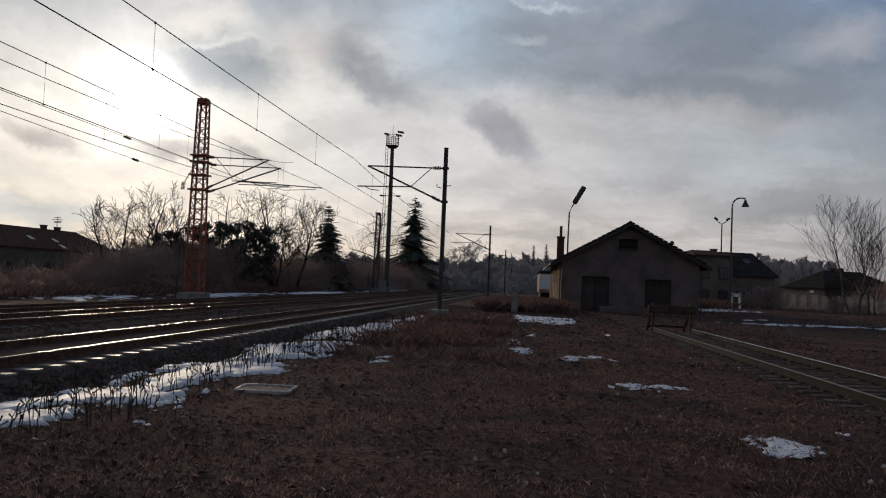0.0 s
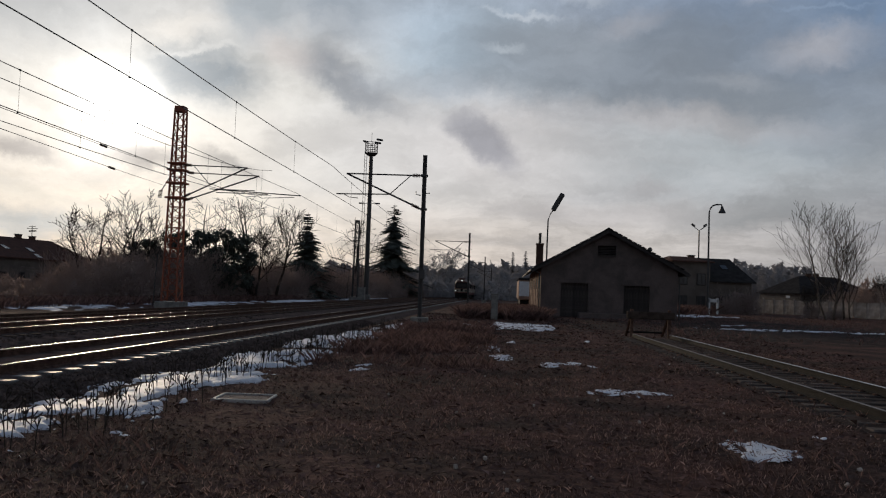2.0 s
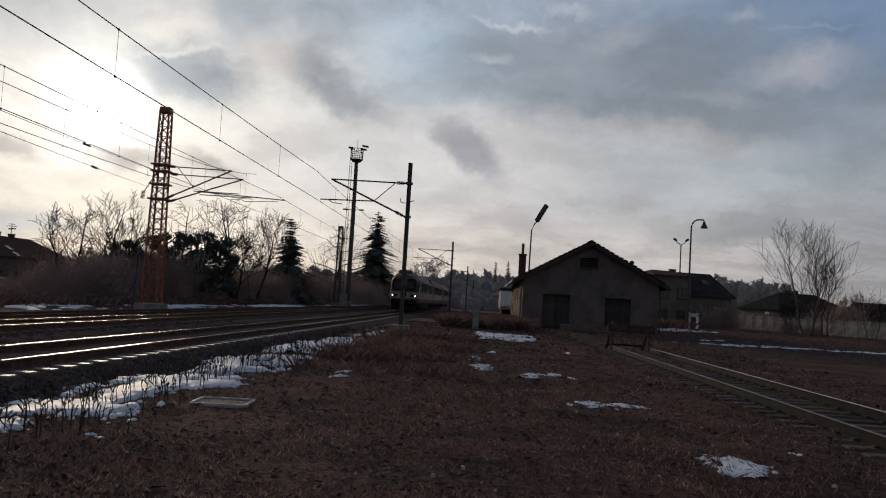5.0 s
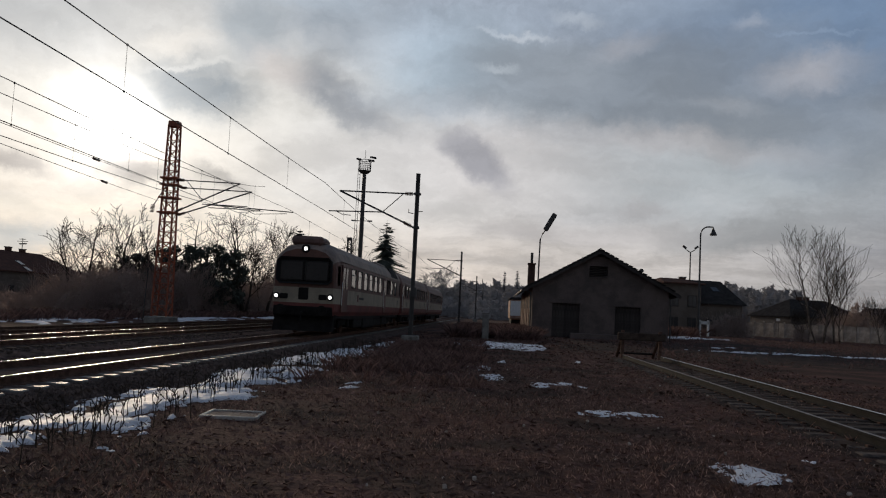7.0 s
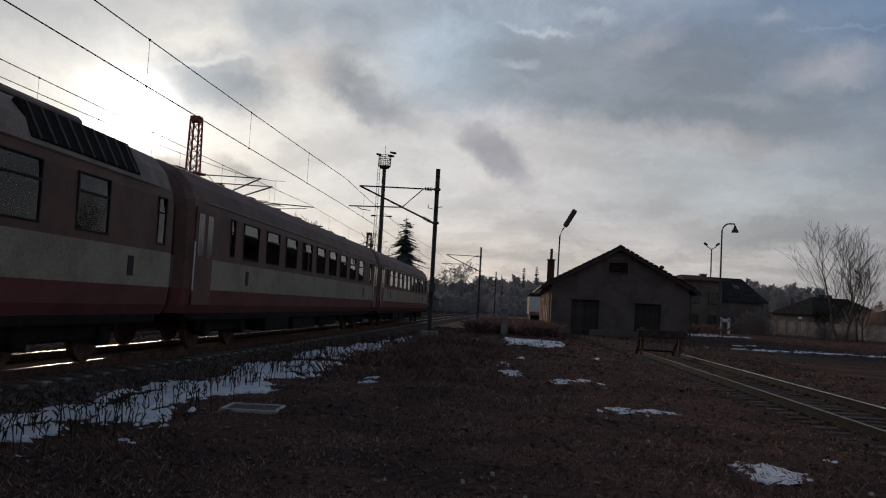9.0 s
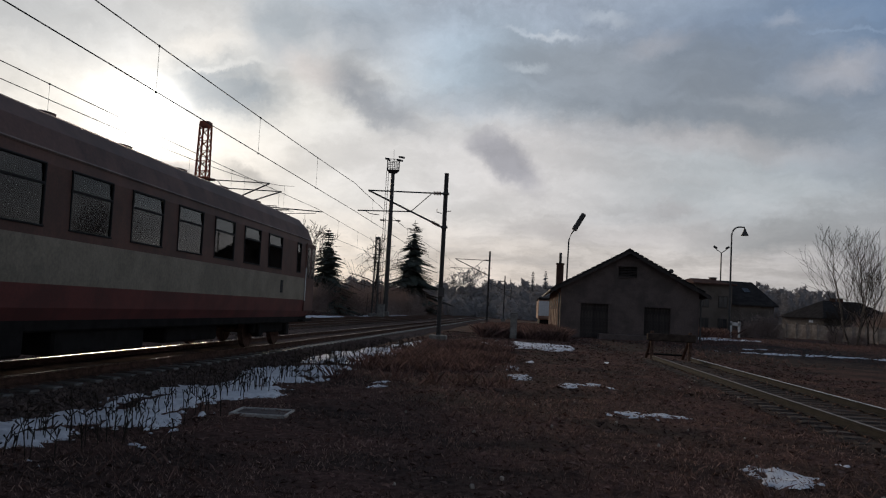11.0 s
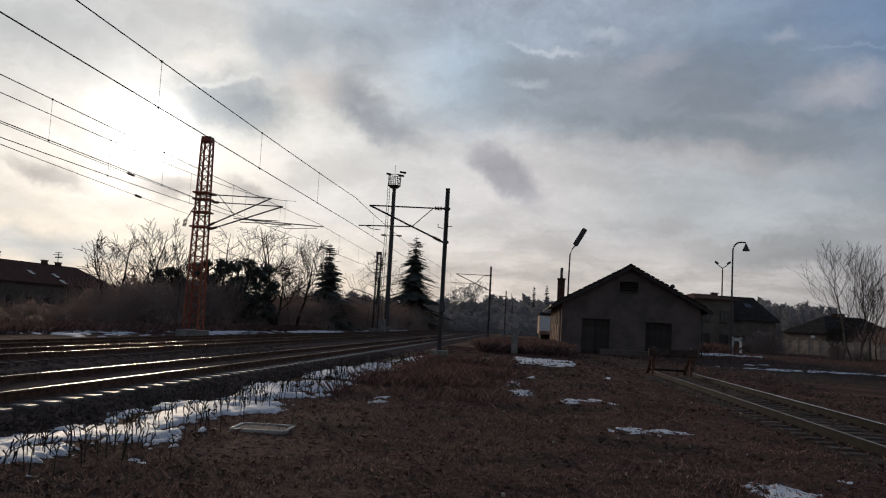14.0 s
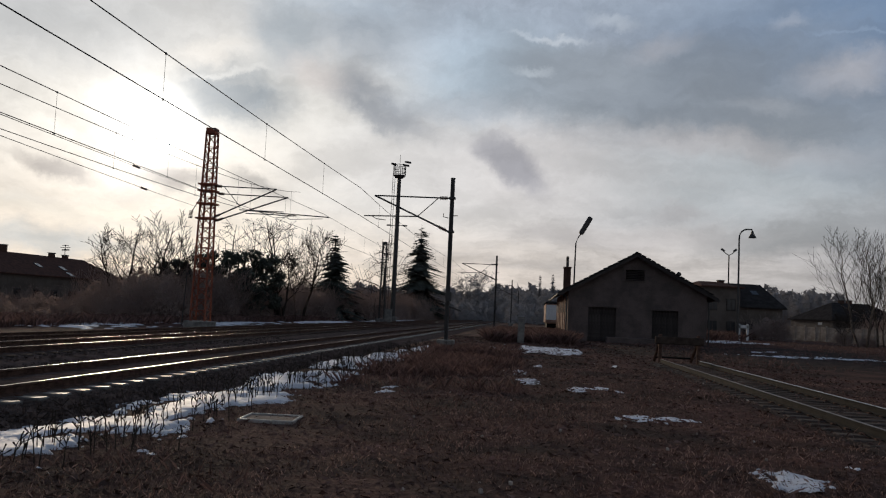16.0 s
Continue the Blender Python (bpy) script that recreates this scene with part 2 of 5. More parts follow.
TIMBER = material("old_tarred_timber", (0.10, 0.074, 0.060), 1.0, 0, 0.4, 5.0, 40.0, 0.5, 0.02, spec=0.02, piece=0.25)
CINDER = material("oily_cinders", (0.085, 0.062, 0.052), 1.0, 0, 0.5, 1.5, 25.0, 0.8, 0.03, (0.045, 0.034, 0.03), spec=0.02)
RIMSTONE = material("worn_damp_concrete", (0.42, 0.39, 0.35), 0.45, 0, 0.3, 4.0, 40.0, 0.3, 0.006, spec=0.5)
RAILTOP = material("polished_rail_head", (0.24, 0.215, 0.20), 0.20, 1.0, 0.12, 5.0, 60.0, 0.05, 0.002)
RUST = material("rusty_steel", (0.13, 0.078, 0.060), 0.9, 0.0, 0.4, 6.0, 50.0, 0.3, 0.006, (0.075, 0.045, 0.034), spec=0.03)
WORN = material("dull_rail_head", (0.10, 0.068, 0.054), 0.85, 0.0, 0.3, 6.0, 50.0, 0.1, 0.004, spec=0.04)
HALFRUST = material("half_rusted_rail_head", (0.30, 0.24, 0.20), 0.5, 0.5, 0.4, 6.0, 50.0, 0.1, 0.004)
DULLSHINE = material("half_polished_rail_head", (0.80, 0.76, 0.72), 0.30, 1.0, 0.35, 6.0, 50.0, 0.1, 0.004)
REDLEAD = material("red_lead_paint", (0.36, 0.098, 0.045), 0.6, 0.0, 0.35, 3.0, 30.0, 0.2, 0.004, (0.20, 0.06, 0.036))
STEEL = material("weathered_grey_steel", (0.085, 0.080, 0.076), 0.6, 0.3, 0.3, 4.0, 40.0, 0.2, 0.004)
WIRE = material("dull_copper_wire", (0.045, 0.035, 0.030), 0.5, 0.6, 0.2, 3.0, 40.0, 0, 0)
PORCELAIN = material("brown_porcelain", (0.09, 0.04, 0.025), 0.3, 0, 0.2, 6.0, 40.0, 0, 0)
CONCRETE = material("weathered_concrete", (0.26, 0.245, 0.22), 0.85, 0, 0.35, 2.5, 30.0, 0.4, 0.01, (0.16, 0.15, 0.135))
PANEL = material("fence_concrete", (0.50, 0.42, 0.35), 0.85, 0, 0.3, 1.2, 20.0, 0.4, 0.01, (0.29, 0.24, 0.20), piece=0.15)
PLASTER = material("dark_plaster", (0.142, 0.108, 0.097), 0.92, 0, 0.4, 0.9, 14.0, 0.5, 0.02, (0.095, 0.075, 0.068))
# low sunlight is mixed into this colour: lighter and warmer than PLASTER
SIDEWALL = material("sunlit_tone_plaster", (0.46, 0.28, 0.20), 0.9, 0, 0.3, 1.0, 16.0, 0.4, 0.02, (0.26, 0.165, 0.125))
BRICK = material("dark_brick", (0.11, 0.058, 0.042), 0.9, 0, 0.4, 3.0, 25.0, 0.4, 0.01)
ROOF = material("tarred_roofing", (0.055, 0.050, 0.048), 1.0, 0, 0.35, 1.4, 22.0, 0.4, 0.01, spec=0.0)
TILE = material("weathered_clay_tile", (0.13, 0.070, 0.055), 1.0, 0, 0.35, 2.0, 18.0, 0.5, 0.02, (0.085, 0.050, 0.042), spec=0.02)
WALLCREAM = material("faded_render", (0.16, 0.132, 0.11), 0.9, 0, 0.3, 0.6, 12.0, 0.3, 0.01)
BOARD = material("dark_stained_boards", (0.065, 0.053, 0.048), 0.85, 0, 0.4, 4.0, 30.0, 0.4, 0.01, piece=0.25)
BARK = material("dark_bark", (0.055, 0.043, 0.034), 0.95, 0, 0.35, 5.0, 30.0, 0.4, 0.02, spec=0.1)
BIRCH = material("pale_bark", (0.20, 0.165, 0.135), 0.9, 0, 0.4, 4.0, 25.0, 0.3, 0.01, (0.085, 0.065, 0.052), spec=0.1)
NEEDLE = material("conifer_needles", (0.10, 0.108, 0.090), 0.85, 0, 0.4, 1.5, 20.0, 0, 0, (0.065, 0.072, 0.060), spec=0.05)
TWIG = material("bare_shrub_twigs", (0.44, 0.34, 0.295), 0.95, 0, 0.35, 0.25, 15.0, 0, 0, (0.34, 0.265, 0.235), spec=0.05, through_light=0.5)
# pale grey colour stands in for aerial haze over far trees
FARWOOD = material("haze_paled_wood", (0.34, 0.325, 0.325), 0.95, 0, 0.15, 0.1, 1.0, 0, 0, (0.30, 0.288, 0.29), spec=0.05, through_light=0.2)
REDPAINT = material("faded_red_livery", (0.165, 0.050, 0.043), 0.6, 0, 0.3, 1.2, 25.0, 0.05, 0.002, (0.11, 0.038, 0.034), spec=0.22)
GRIMERED = material("grimy_brown_red_livery", (0.155, 0.078, 0.060), 0.6, 0, 0.3, 1.2, 25.0, 0.05, 0.002, (0.105, 0.058, 0.047), spec=0.2)
CREAMPAINT = material("dirty_cream_livery", (0.31, 0.268, 0.205), 0.6, 0, 0.3, 1.0, 20.0, 0.05, 0.002, (0.225, 0.195, 0.15), spec=0.18)
ROOFPAINT = material("sooty_carriage_roof", (0.28, 0.215, 0.18), 0.65, 0, 0.35, 1.2, 20.0, 0.1, 0.004, (0.17, 0.14, 0.125), spec=0.2)
COACHROOF = material("sooty_red_brown_roof", (0.17, 0.10, 0.085), 0.65, 0, 0.35, 1.2, 20.0, 0.1, 0.004, (0.11, 0.07, 0.062), spec=0.2)
BLACK = material("grimy_black_steel", (0.020, 0.018, 0.017), 0.9, 0.0, 0.4, 3.0, 30.0, 0.3, 0.006, spec=0.1)
RUBBER = material("black_rubber", (0.015, 0.015, 0.015), 0.7, 0, 0.2, 3.0, 30.0, 0, 0)
SEATCLOTH = material("brown_seat_cloth", (0.09, 0.045, 0.03), 0.9, 0, 0.2, 3.0, 30.0, 0, 0)
LINING = material("interior_lining", (0.20, 0.185, 0.16), 0.7, 0, 0.15, 1.0, 20.0, 0, 0)
WINDOW = glass("train_window_glass", (0.50, 0.55, 0.54))
SCREEN = material("sooty_windscreen", (0.028, 0.024, 0.022), 0.35, 0, 0.2, 1.0, 10.0, 0, 0, spec=0.2)
PANE = material("dark_window_pane", (0.02, 0.022, 0.025), 0.2, 0, 0.1, 1.0, 10.0, 0, 0, spec=0.6)
WHITE = material("white_enamel", (0.75, 0.75, 0.74), 0.5, 0, 0.12, 4.0, 30.0, 0, 0)
HEADLAMP = glowing("lit_headlamp", (1.0, 0.97, 0.92), 1.8)
LENS = material("unlit_lamp_lens", (0.35, 0.35, 0.33), 0.2, 0, 0.1, 4.0, 30.0, 0, 0, spec=0.6)


# ---------------------------------------------------------------- mesh helpers
class Shape:
    """Collects corners and faces for one mesh."""

    def __init__(self):
        self.v, self.f, self.m = [], [], []

    def add(self, verts, faces, mi=0):
        o = len(self.v)
        self.v.extend(verts)
        self.f.extend([tuple(i + o for i in f) for f in faces])
        self.m.extend([mi] * len(faces))
        return self

    def box(self, c, s, bevel=0.0, turn=None, mi=0):
        """A box with chamfered edges."""
        bm = bmesh.new()
        bmesh.ops.create_cube(bm, size=1.0, matrix=Matrix.Diagonal((*s, 1)))
        if bevel:
            bmesh.ops.bevel(bm, geom=bm.edges[:], offset=bevel, segments=1, affect="EDGES")
        m = Matrix.Translation(c) @ (turn or Matrix())
        self.add([tuple(m @ v.co) for v in bm.verts], [tuple(v.index for v in f.verts) for f in bm.faces], mi)
        bm.free()
        return self

    def tube(self, pts, radii, n=6, cap=True, mi=0):
        """A tapered tube along pts."""
        pts = [Vector(p) for p in pts]
        if isinstance(radii, (int, float)):
            radii = [radii] * len(pts)
        vs, fs = [], []
        for i, p in enumerate(pts):
            d = (pts[min(i + 1, len(pts) - 1)] - pts[max(i - 1, 0)]).normalized()
            a = d.cross(Vector((0, 0, 1)) if abs(d.z) < 0.95 else Vector((1, 0, 0))).normalized()
            b = d.cross(a)
            for k in range(n):
                w = 2 * math.pi * k / n
                vs.append(tuple(p + (a * math.cos(w) + b * math.sin(w)) * radii[i]))
        for i in range(len(pts) - 1):
            for k in range(n):
                fs.append((i * n + k, i * n + (k + 1) % n, (i + 1) * n + (k + 1) % n, (i + 1) * n + k))
        if cap:
            fs.append(tuple(range(n)))
            fs.append(tuple(range((len(pts) - 1) * n, len(pts) * n))[::-1])
        return self.add(vs, fs, mi)

    def prism(self, outline, y0, y1, mi=0):
        """An outline in x and z, pushed from y0 to y1."""
        n = len(outline)
        vs = [(x, y0, z) for x, z in outline] + [(x, y1, z) for x, z in outline]
        fs = [tuple(range(n)), tuple(range(n, 2 * n))[::-1]] + [(i, i + n, (i + 1) % n + n, (i + 1) % n) for i in range(n)]
        return self.add(vs, fs, mi)

    def mesh(self, name, *mats):
        me = bpy.data.meshes.new(name)
        me.from_pydata(self.v, [], self.f)
        for m in mats:
            me.materials.append(m)
        if len(mats) > 1:
            me.polygons.foreach_set("material_index", self.m)
        bm = bmesh.new()
        bm.from_mesh(me)
        if len(bm.faces) < 60000:
            bmesh.ops.recalc_face_normals(bm, faces=bm.faces[:])
        bm.to_mesh(me)
        bm.free()
        return me


def part(name, shape, mat, parent=None, label="", smooth=False):
    """One mesh object under a thing or a part."""
    me = shape if isinstance(shape, bpy.types.Mesh) else shape.mesh(name, *(mat if isinstance(mat, (list, tuple)) else (mat,)))
    if smooth:
        me.polygons.foreach_set("use_smooth", [True] * len(me.polygons))
    ob = new(name, me)
    ob.parent = parent
    return tagged(ob, label)


def thing(name, m, label, category, group="", kind=""):
    ob = new(name)
    ob.empty_display_size = 0.2
    ob.matrix_basis = m
    return tagged(ob, label, category, group, kind)


def hills(x, y, s=1.0, seed=0.0):
    return noise.noise((x * s + seed, y * s - seed, seed * 0.37))


# ---------------------------------------------------------------- ground
RAIL_Z = 0.32
TRACKS = {"near": (-7.96, RAIL_Z), "middle": (-13.05, RAIL_Z), "far": (-17.6, 0.20)}


def ground_z(x, y):
    """Height of the land: a flat yard, a low bank under the tracks, soft unevenness."""
    z = 0.05 * hills(x, y, 0.35, 3.1) + 0.025 * hills(x, y, 1.3, 7.7)
    if -3 < x < 12 and y < 60:
        z += 0.018 * hills(x, y, 4.1, 1.9)
    if x < -5.0:
        z += -0.05 * min(1, (-5.0 - x) / 0.8)
    if 4.4 < x < 7.6:
        z *= 0.35
    z *= min(1.0, 60.0 / max(abs(y), 1.0) + 0.3)
    if x < -21.0:
        z += 0.12 * min(1, (-21.0 - x) / 3)
    if x > 9 and y > 40:
        z += 0.15 * min(1, (x - 9) / 10) * min(1, (y - 40) / 30)
    return z


def spaced(lo, near0, near1, hi, step):
    vals, v, s = [], near0, step
    while v > lo:
        s *= 1.22
        v -= s
        vals.append(max(v, lo))
    vals = vals[::-1]
    vals += list(np.arange(near0, near1, step))
    v, s = near1, step
    while v < hi:
        vals.append(v)
        s *= 1.12
        v += s
    return vals + [hi]


def build_ground():
    xs = spaced(-2600, -6.0, 9.0, 2600, 0.14)
    ys = spaced(-2600, 4.5, 24.0, 3200, 0.14)
    sh = Shape()
    sh.v = [(float(x), float(y), ground_z(x, y)) for y in ys for x in xs]
    n = len(xs)
    sh.f = [(j * n + i, j * n + i + 1, (j + 1) * n + i + 1, (j + 1) * n + i) for j in range(len(ys) - 1) for i in range(n - 1)]
    sh.m = [0] * len(sh.f)
    ob = part("ground", sh, EARTH, smooth=True)
    tagged(ob, "dark brown winter ground of dead grass and soil", "ground", "", "structure")


build_ground()


# ---------------------------------------------------------------- railway
Y0, Y1 = -45.0, 560.0


def ballast_bed(name, x, z, half, foot):
    """A bank of stones under a track, with sloped shoulders."""
    sh = Shape()
    ys = list(np.arange(-45, 60, 0.5)) + list(np.arange(60, 561, 10.0))
    cols = [(-half - foot, -0.25), (-half, z - 0.27), (-1.05, z - 0.18), (-0.82, z - 0.145), (-0.62, z - 0.135), (0.62, z - 0.135), (0.82, z - 0.145), (1.05, z - 0.18), (half, z - 0.27), (half + foot, -0.25)]
    for y in ys:
        for dx, h in cols:
            sh.v.append((x + dx + 0.06 * hills(dx, y, 1.5, x), float(y), h + 0.012 * hills(x + dx, y, 2.0, 5)))
    k = len(cols)
    sh.f = [(j * k + i, j * k + i + 1, (j + 1) * k + i + 1, (j + 1) * k + i) for j in range(len(ys) - 1) for i in range(k - 1)]
    sh.m = [0] * len(sh.f)
    ob = part(name, sh, STONE)
    return tagged(ob, "bank of dark crushed stone under a track", "ballast", "", "structure")


for key, (tx, tz) in TRACKS.items():
    ballast_bed("ballast_bed", tx, tz, 1.75, 0.85 if key == "near" else 0.9)


def stones():
    """Loose crushed stones over the shoulders and between the sleepers."""
    rng = np.random.default_rng(4)
    sh = Shape()
    base = np.array([(1, 0, 0), (-1, 0, 0), (0, 1, 0), (0, -1, 0), (0, 0, 1), (0, 0, -1)], float)
    tri = [(0, 2, 4), (2, 1, 4), (1, 3, 4), (3, 0, 4), (2, 0, 5), (1, 2, 5), (3, 1, 5), (0, 3, 5)]
    for i in range(11000):
        y = 7.0 + 33.0 * rng.random() ** 1.7
        if i % 10 < 6:
            dx = 1.15 + 1.3 * rng.random()
            z = RAIL_Z - 0.225 - max(0, dx - 1.75) * 0.5
            x = TRACKS["near"][0] + dx
        else:
            x = TRACKS["near"][0] - 4.5 + 5.6 * rng.random()
            z = RAIL_Z - 0.215 if abs(x - TRACKS["near"][0]) < 1.75 or abs(x - TRACKS["middle"][0]) < 1.75 else 0.02
        s = 0.022 + 0.035 * rng.random()
        p = base * s * (0.6 + 0.7 * rng.random((6, 1))) @ np.array(Euler(rng.random(3) * 6).to_matrix())
        sh.add([tuple(q) for q in p + (x, y, z + s * 0.3)], tri)
    ob = part("loose_ballast", sh, STONE)
    tagged(ob, "scattered dark crushed stones along the track", "stones", "", "stuff")


stones()


def rail_track(x, z, y0, y1, label, head, sleeper_mat, near_to, sleeper_len=2.5, hw=0.018, web=RUST):
    tr = thing("railway_track", pose(x, 0, z), label, "railway track", "tracks", "structure")
    prof = [(-0.07, -0.155), (0.07, -0.155), (0.07, -0.14), (0.012, -0.12), (0.012, -0.045), (0.034, -0.036), (0.034, -0.012), (hw, 0), (-hw, 0), (-0.034, -0.012), (-0.034, -0.036), (-0.012, -0.045), (-0.012, -0.12), (-0.07, -0.14)]
    for sx in (-0.75, 0.75):
        sh = Shape().prism([(sx + a, b) for a, b in prof], y0, y1)
        sh.m = [1 if i == 2 + 7 else 0 for i in range(len(sh.f))]
        part("rail", sh, (web, head[sx > 0] if isinstance(head, tuple) else head), tr, "steel rail with a bright worn head")
    box = Shape().box((0, 0, 0), (sleeper_len, 0.26, 0.16), 0.02).mesh("sleeper", sleeper_mat)
    clip = Shape()
    for sx in (-0.75, 0.75):
        for s in (-0.11, 0.11):
            clip.box((sx + s, 0, 0.085), (0.07, 0.10, 0.05), 0.01)
    clips = clip.mesh("rail_clips", RUST)
    y, k = y0 + 0.3, 0
    rest = Shape()
    while y < min(y1, 260):
        if 3 < y < near_to:
            s = part("sleeper", box, None, tr)
            s.location = (0.02 * hills(y, x, 3), y, -0.235)
            c = part("rail_clips", clips, None, s)
            c.location = (0, 0, 0)
        elif y > -40:
            rest.box((0, y, -0.235), (sleeper_len, 0.26, 0.16))
        y += 0.61
    ob = part("far_sleepers", rest, sleeper_mat, tr)
    tagged(ob, "", "", "", "stuff")
    return tr


rail_track(*TRACKS["near"], Y0, Y1, "main railway track with polished rails on concrete sleepers", RAILTOP, SLEEPER, 60)
rail_track(*TRACKS["middle"], Y0, Y1, "second railway track with bright rails on dark ballast", RAILTOP, TIMBER, 45)
rail_track(*TRACKS["far"], Y0, Y1, "third railway track beside the shrubs", WORN, TIMBER, 45)
rail_track(6.02, 0.19, -20, 34.7, "rusty siding half sunk in dead grass, ending at a buffer stop", (HALFRUST, DULLSHINE), GREYTIMBER, 34.5, 2.5, 0.033, BLACK)


def siding_bed():
    """Dark cinders between and beside the siding's rails, with an uneven surface."""
    sh = Shape()
    xs, ys = np.arange(4.6, 7.5, 0.13), np.arange(6.0, 34.5, 0.16)
    for y in ys:
        for x in xs:
            sh.v.append((float(x), float(y), ground_z(x, y) + 0.024 - 0.05 * max(0.0, abs(x - 6.02 + 0.3 * hills(0, y, 0.6, 4)) - 1.0) + 0.022 * hills(x, y, 5.0, 3) + 0.022 * hills(x, y, 1.6, 8)))
    n = len(xs)
    sh.f = [(j * n + i, j * n + i + 1, (j + 1) * n + i + 1, (j + 1) * n + i) for j in range(len(ys) - 1) for i in range(n - 1)]
    sh.m = [0] * len(sh.f)
    tagged(part("siding_bed", sh, CINDER, smooth=True), "dark oily cinders between the rusty siding rails", "track bed", "", "stuff")


siding_bed()


def cantilever(parent, x0, x1, z_top, z_low, z_msg, z_reg, y=0.0, brace=True):
    """A hinged bracket: top tie, slanted tube, registration arm, insulators."""
    s = math.copysign(1, x1 - x0)
    part("top_tie", Shape().tube([(x0, y, z_top), (x1, y, z_msg)], 0.035, 6), STEEL, parent)
    part("bracket_tube", Shape().tube([(x0, y, z_low), (x1, y, z_msg)], 0.045, 6), STEEL, parent)
    f = 0.42
    jx, jz = x0 + (x1 - x0) * f, z_low + (z_msg - z_low) * f
    part("registration_arm", Shape().tube([(jx, y, z_reg + 0.04), (x1 - s * 0.0 + (x1 - x0) * 0.13, y, z_reg)], 0.03, 6), STEEL, parent)
    part("steady_arm", Shape().tube([(x1 + (x1 - x0) * 0.02, y, z_reg - 0.02), (x1 - (x1 - x0) * 0.04, y, z_reg - 0.13), (x1 - (x1 - x0) * 0.16, y, z_reg - 0.17)], 0.018, 5), STEEL, parent)
    if brace:
        part("brace", Shape().tube([(x0 + (x1 - x0) * 0.15, y, z_top + (z_msg - z_top) * 0.15), (jx, y, jz)], 0.022, 5), STEEL, parent)
    for zz in (z_top, z_low):
        sh = Shape()
        for i in range(5):
            cx = x0 + s * (0.14 + i * 0.07)
            tz = zz + ((z_msg - zz) * (cx - x0) / (x1 - x0))
            sh.tube([(cx - 0.02, y, tz), (cx + 0.02, y, tz)], 0.085, 8)
        part("insulator", sh, PORCELAIN, parent, "brown ribbed porcelain insulator")


def line_mast(y, label):
    x = -3.66
    m = thing("catenary_mast", pose(x, y, 0.0), label, "catenary mast", "masts beside the main track")
    part("foundation", Shape().box((0, 0, 0.12), (0.75, 0.75, 0.62), 0.03), CONCRETE, m, "grey concrete footing")
    sh = Shape()
    for sx in (-0.065, 0.065):
        for sy in (-0.06, 0.06):
            sh.box((sx * 1.0, sy, 4.05), (0.05, 0.05, 7.3), 0.006)
    part("post", sh.box((0, 0, 4.05), (0.12, 0.05, 7.3)), STEEL, m)
    part("post_cap", Shape().box((0, 0, 7.715), (0.20, 0.19, 0.03), 0.005), STEEL, m)
    part("band", Shape().box((0, 0, 5.28), (0.30, 0.26, 0.10), 0.01), STEEL, m)
    part("band", Shape().box((0, 0, 6.80), (0.30, 0.26, 0.10), 0.01), STEEL, m)
    part("switch_box", Shape().box((0.05, -0.15, 2.35), (0.26, 0.18, 0.42), 0.02), STEEL, m, "small grey box on the post")
    part("earth_hook", Shape().tube([(-0.14, 0, 5.9), (-0.36, 0, 5.95), (-0.36, 0, 6.1)], 0.02, 5), STEEL, m)
    part("earth_hook", Shape().tube([(0.1, 0, 6.0), (0.28, 0, 6.02)], 0.02, 5), STEEL, m)
    cantilever(m, -0.1, -3.55, 6.80, 5.28, 6.82, 5.88)
    return m


mast = line_mast(38.0, "slim dark steel mast with a bracket arm over the main track")
for xx, yy in ((-3.50, 87.0), (-3.05, 144.0), (-2.7, 203.0), (-2.4, 265.0), (-3.66, -30.0)):
    copy_thing(mast, pose(xx, yy, 0))


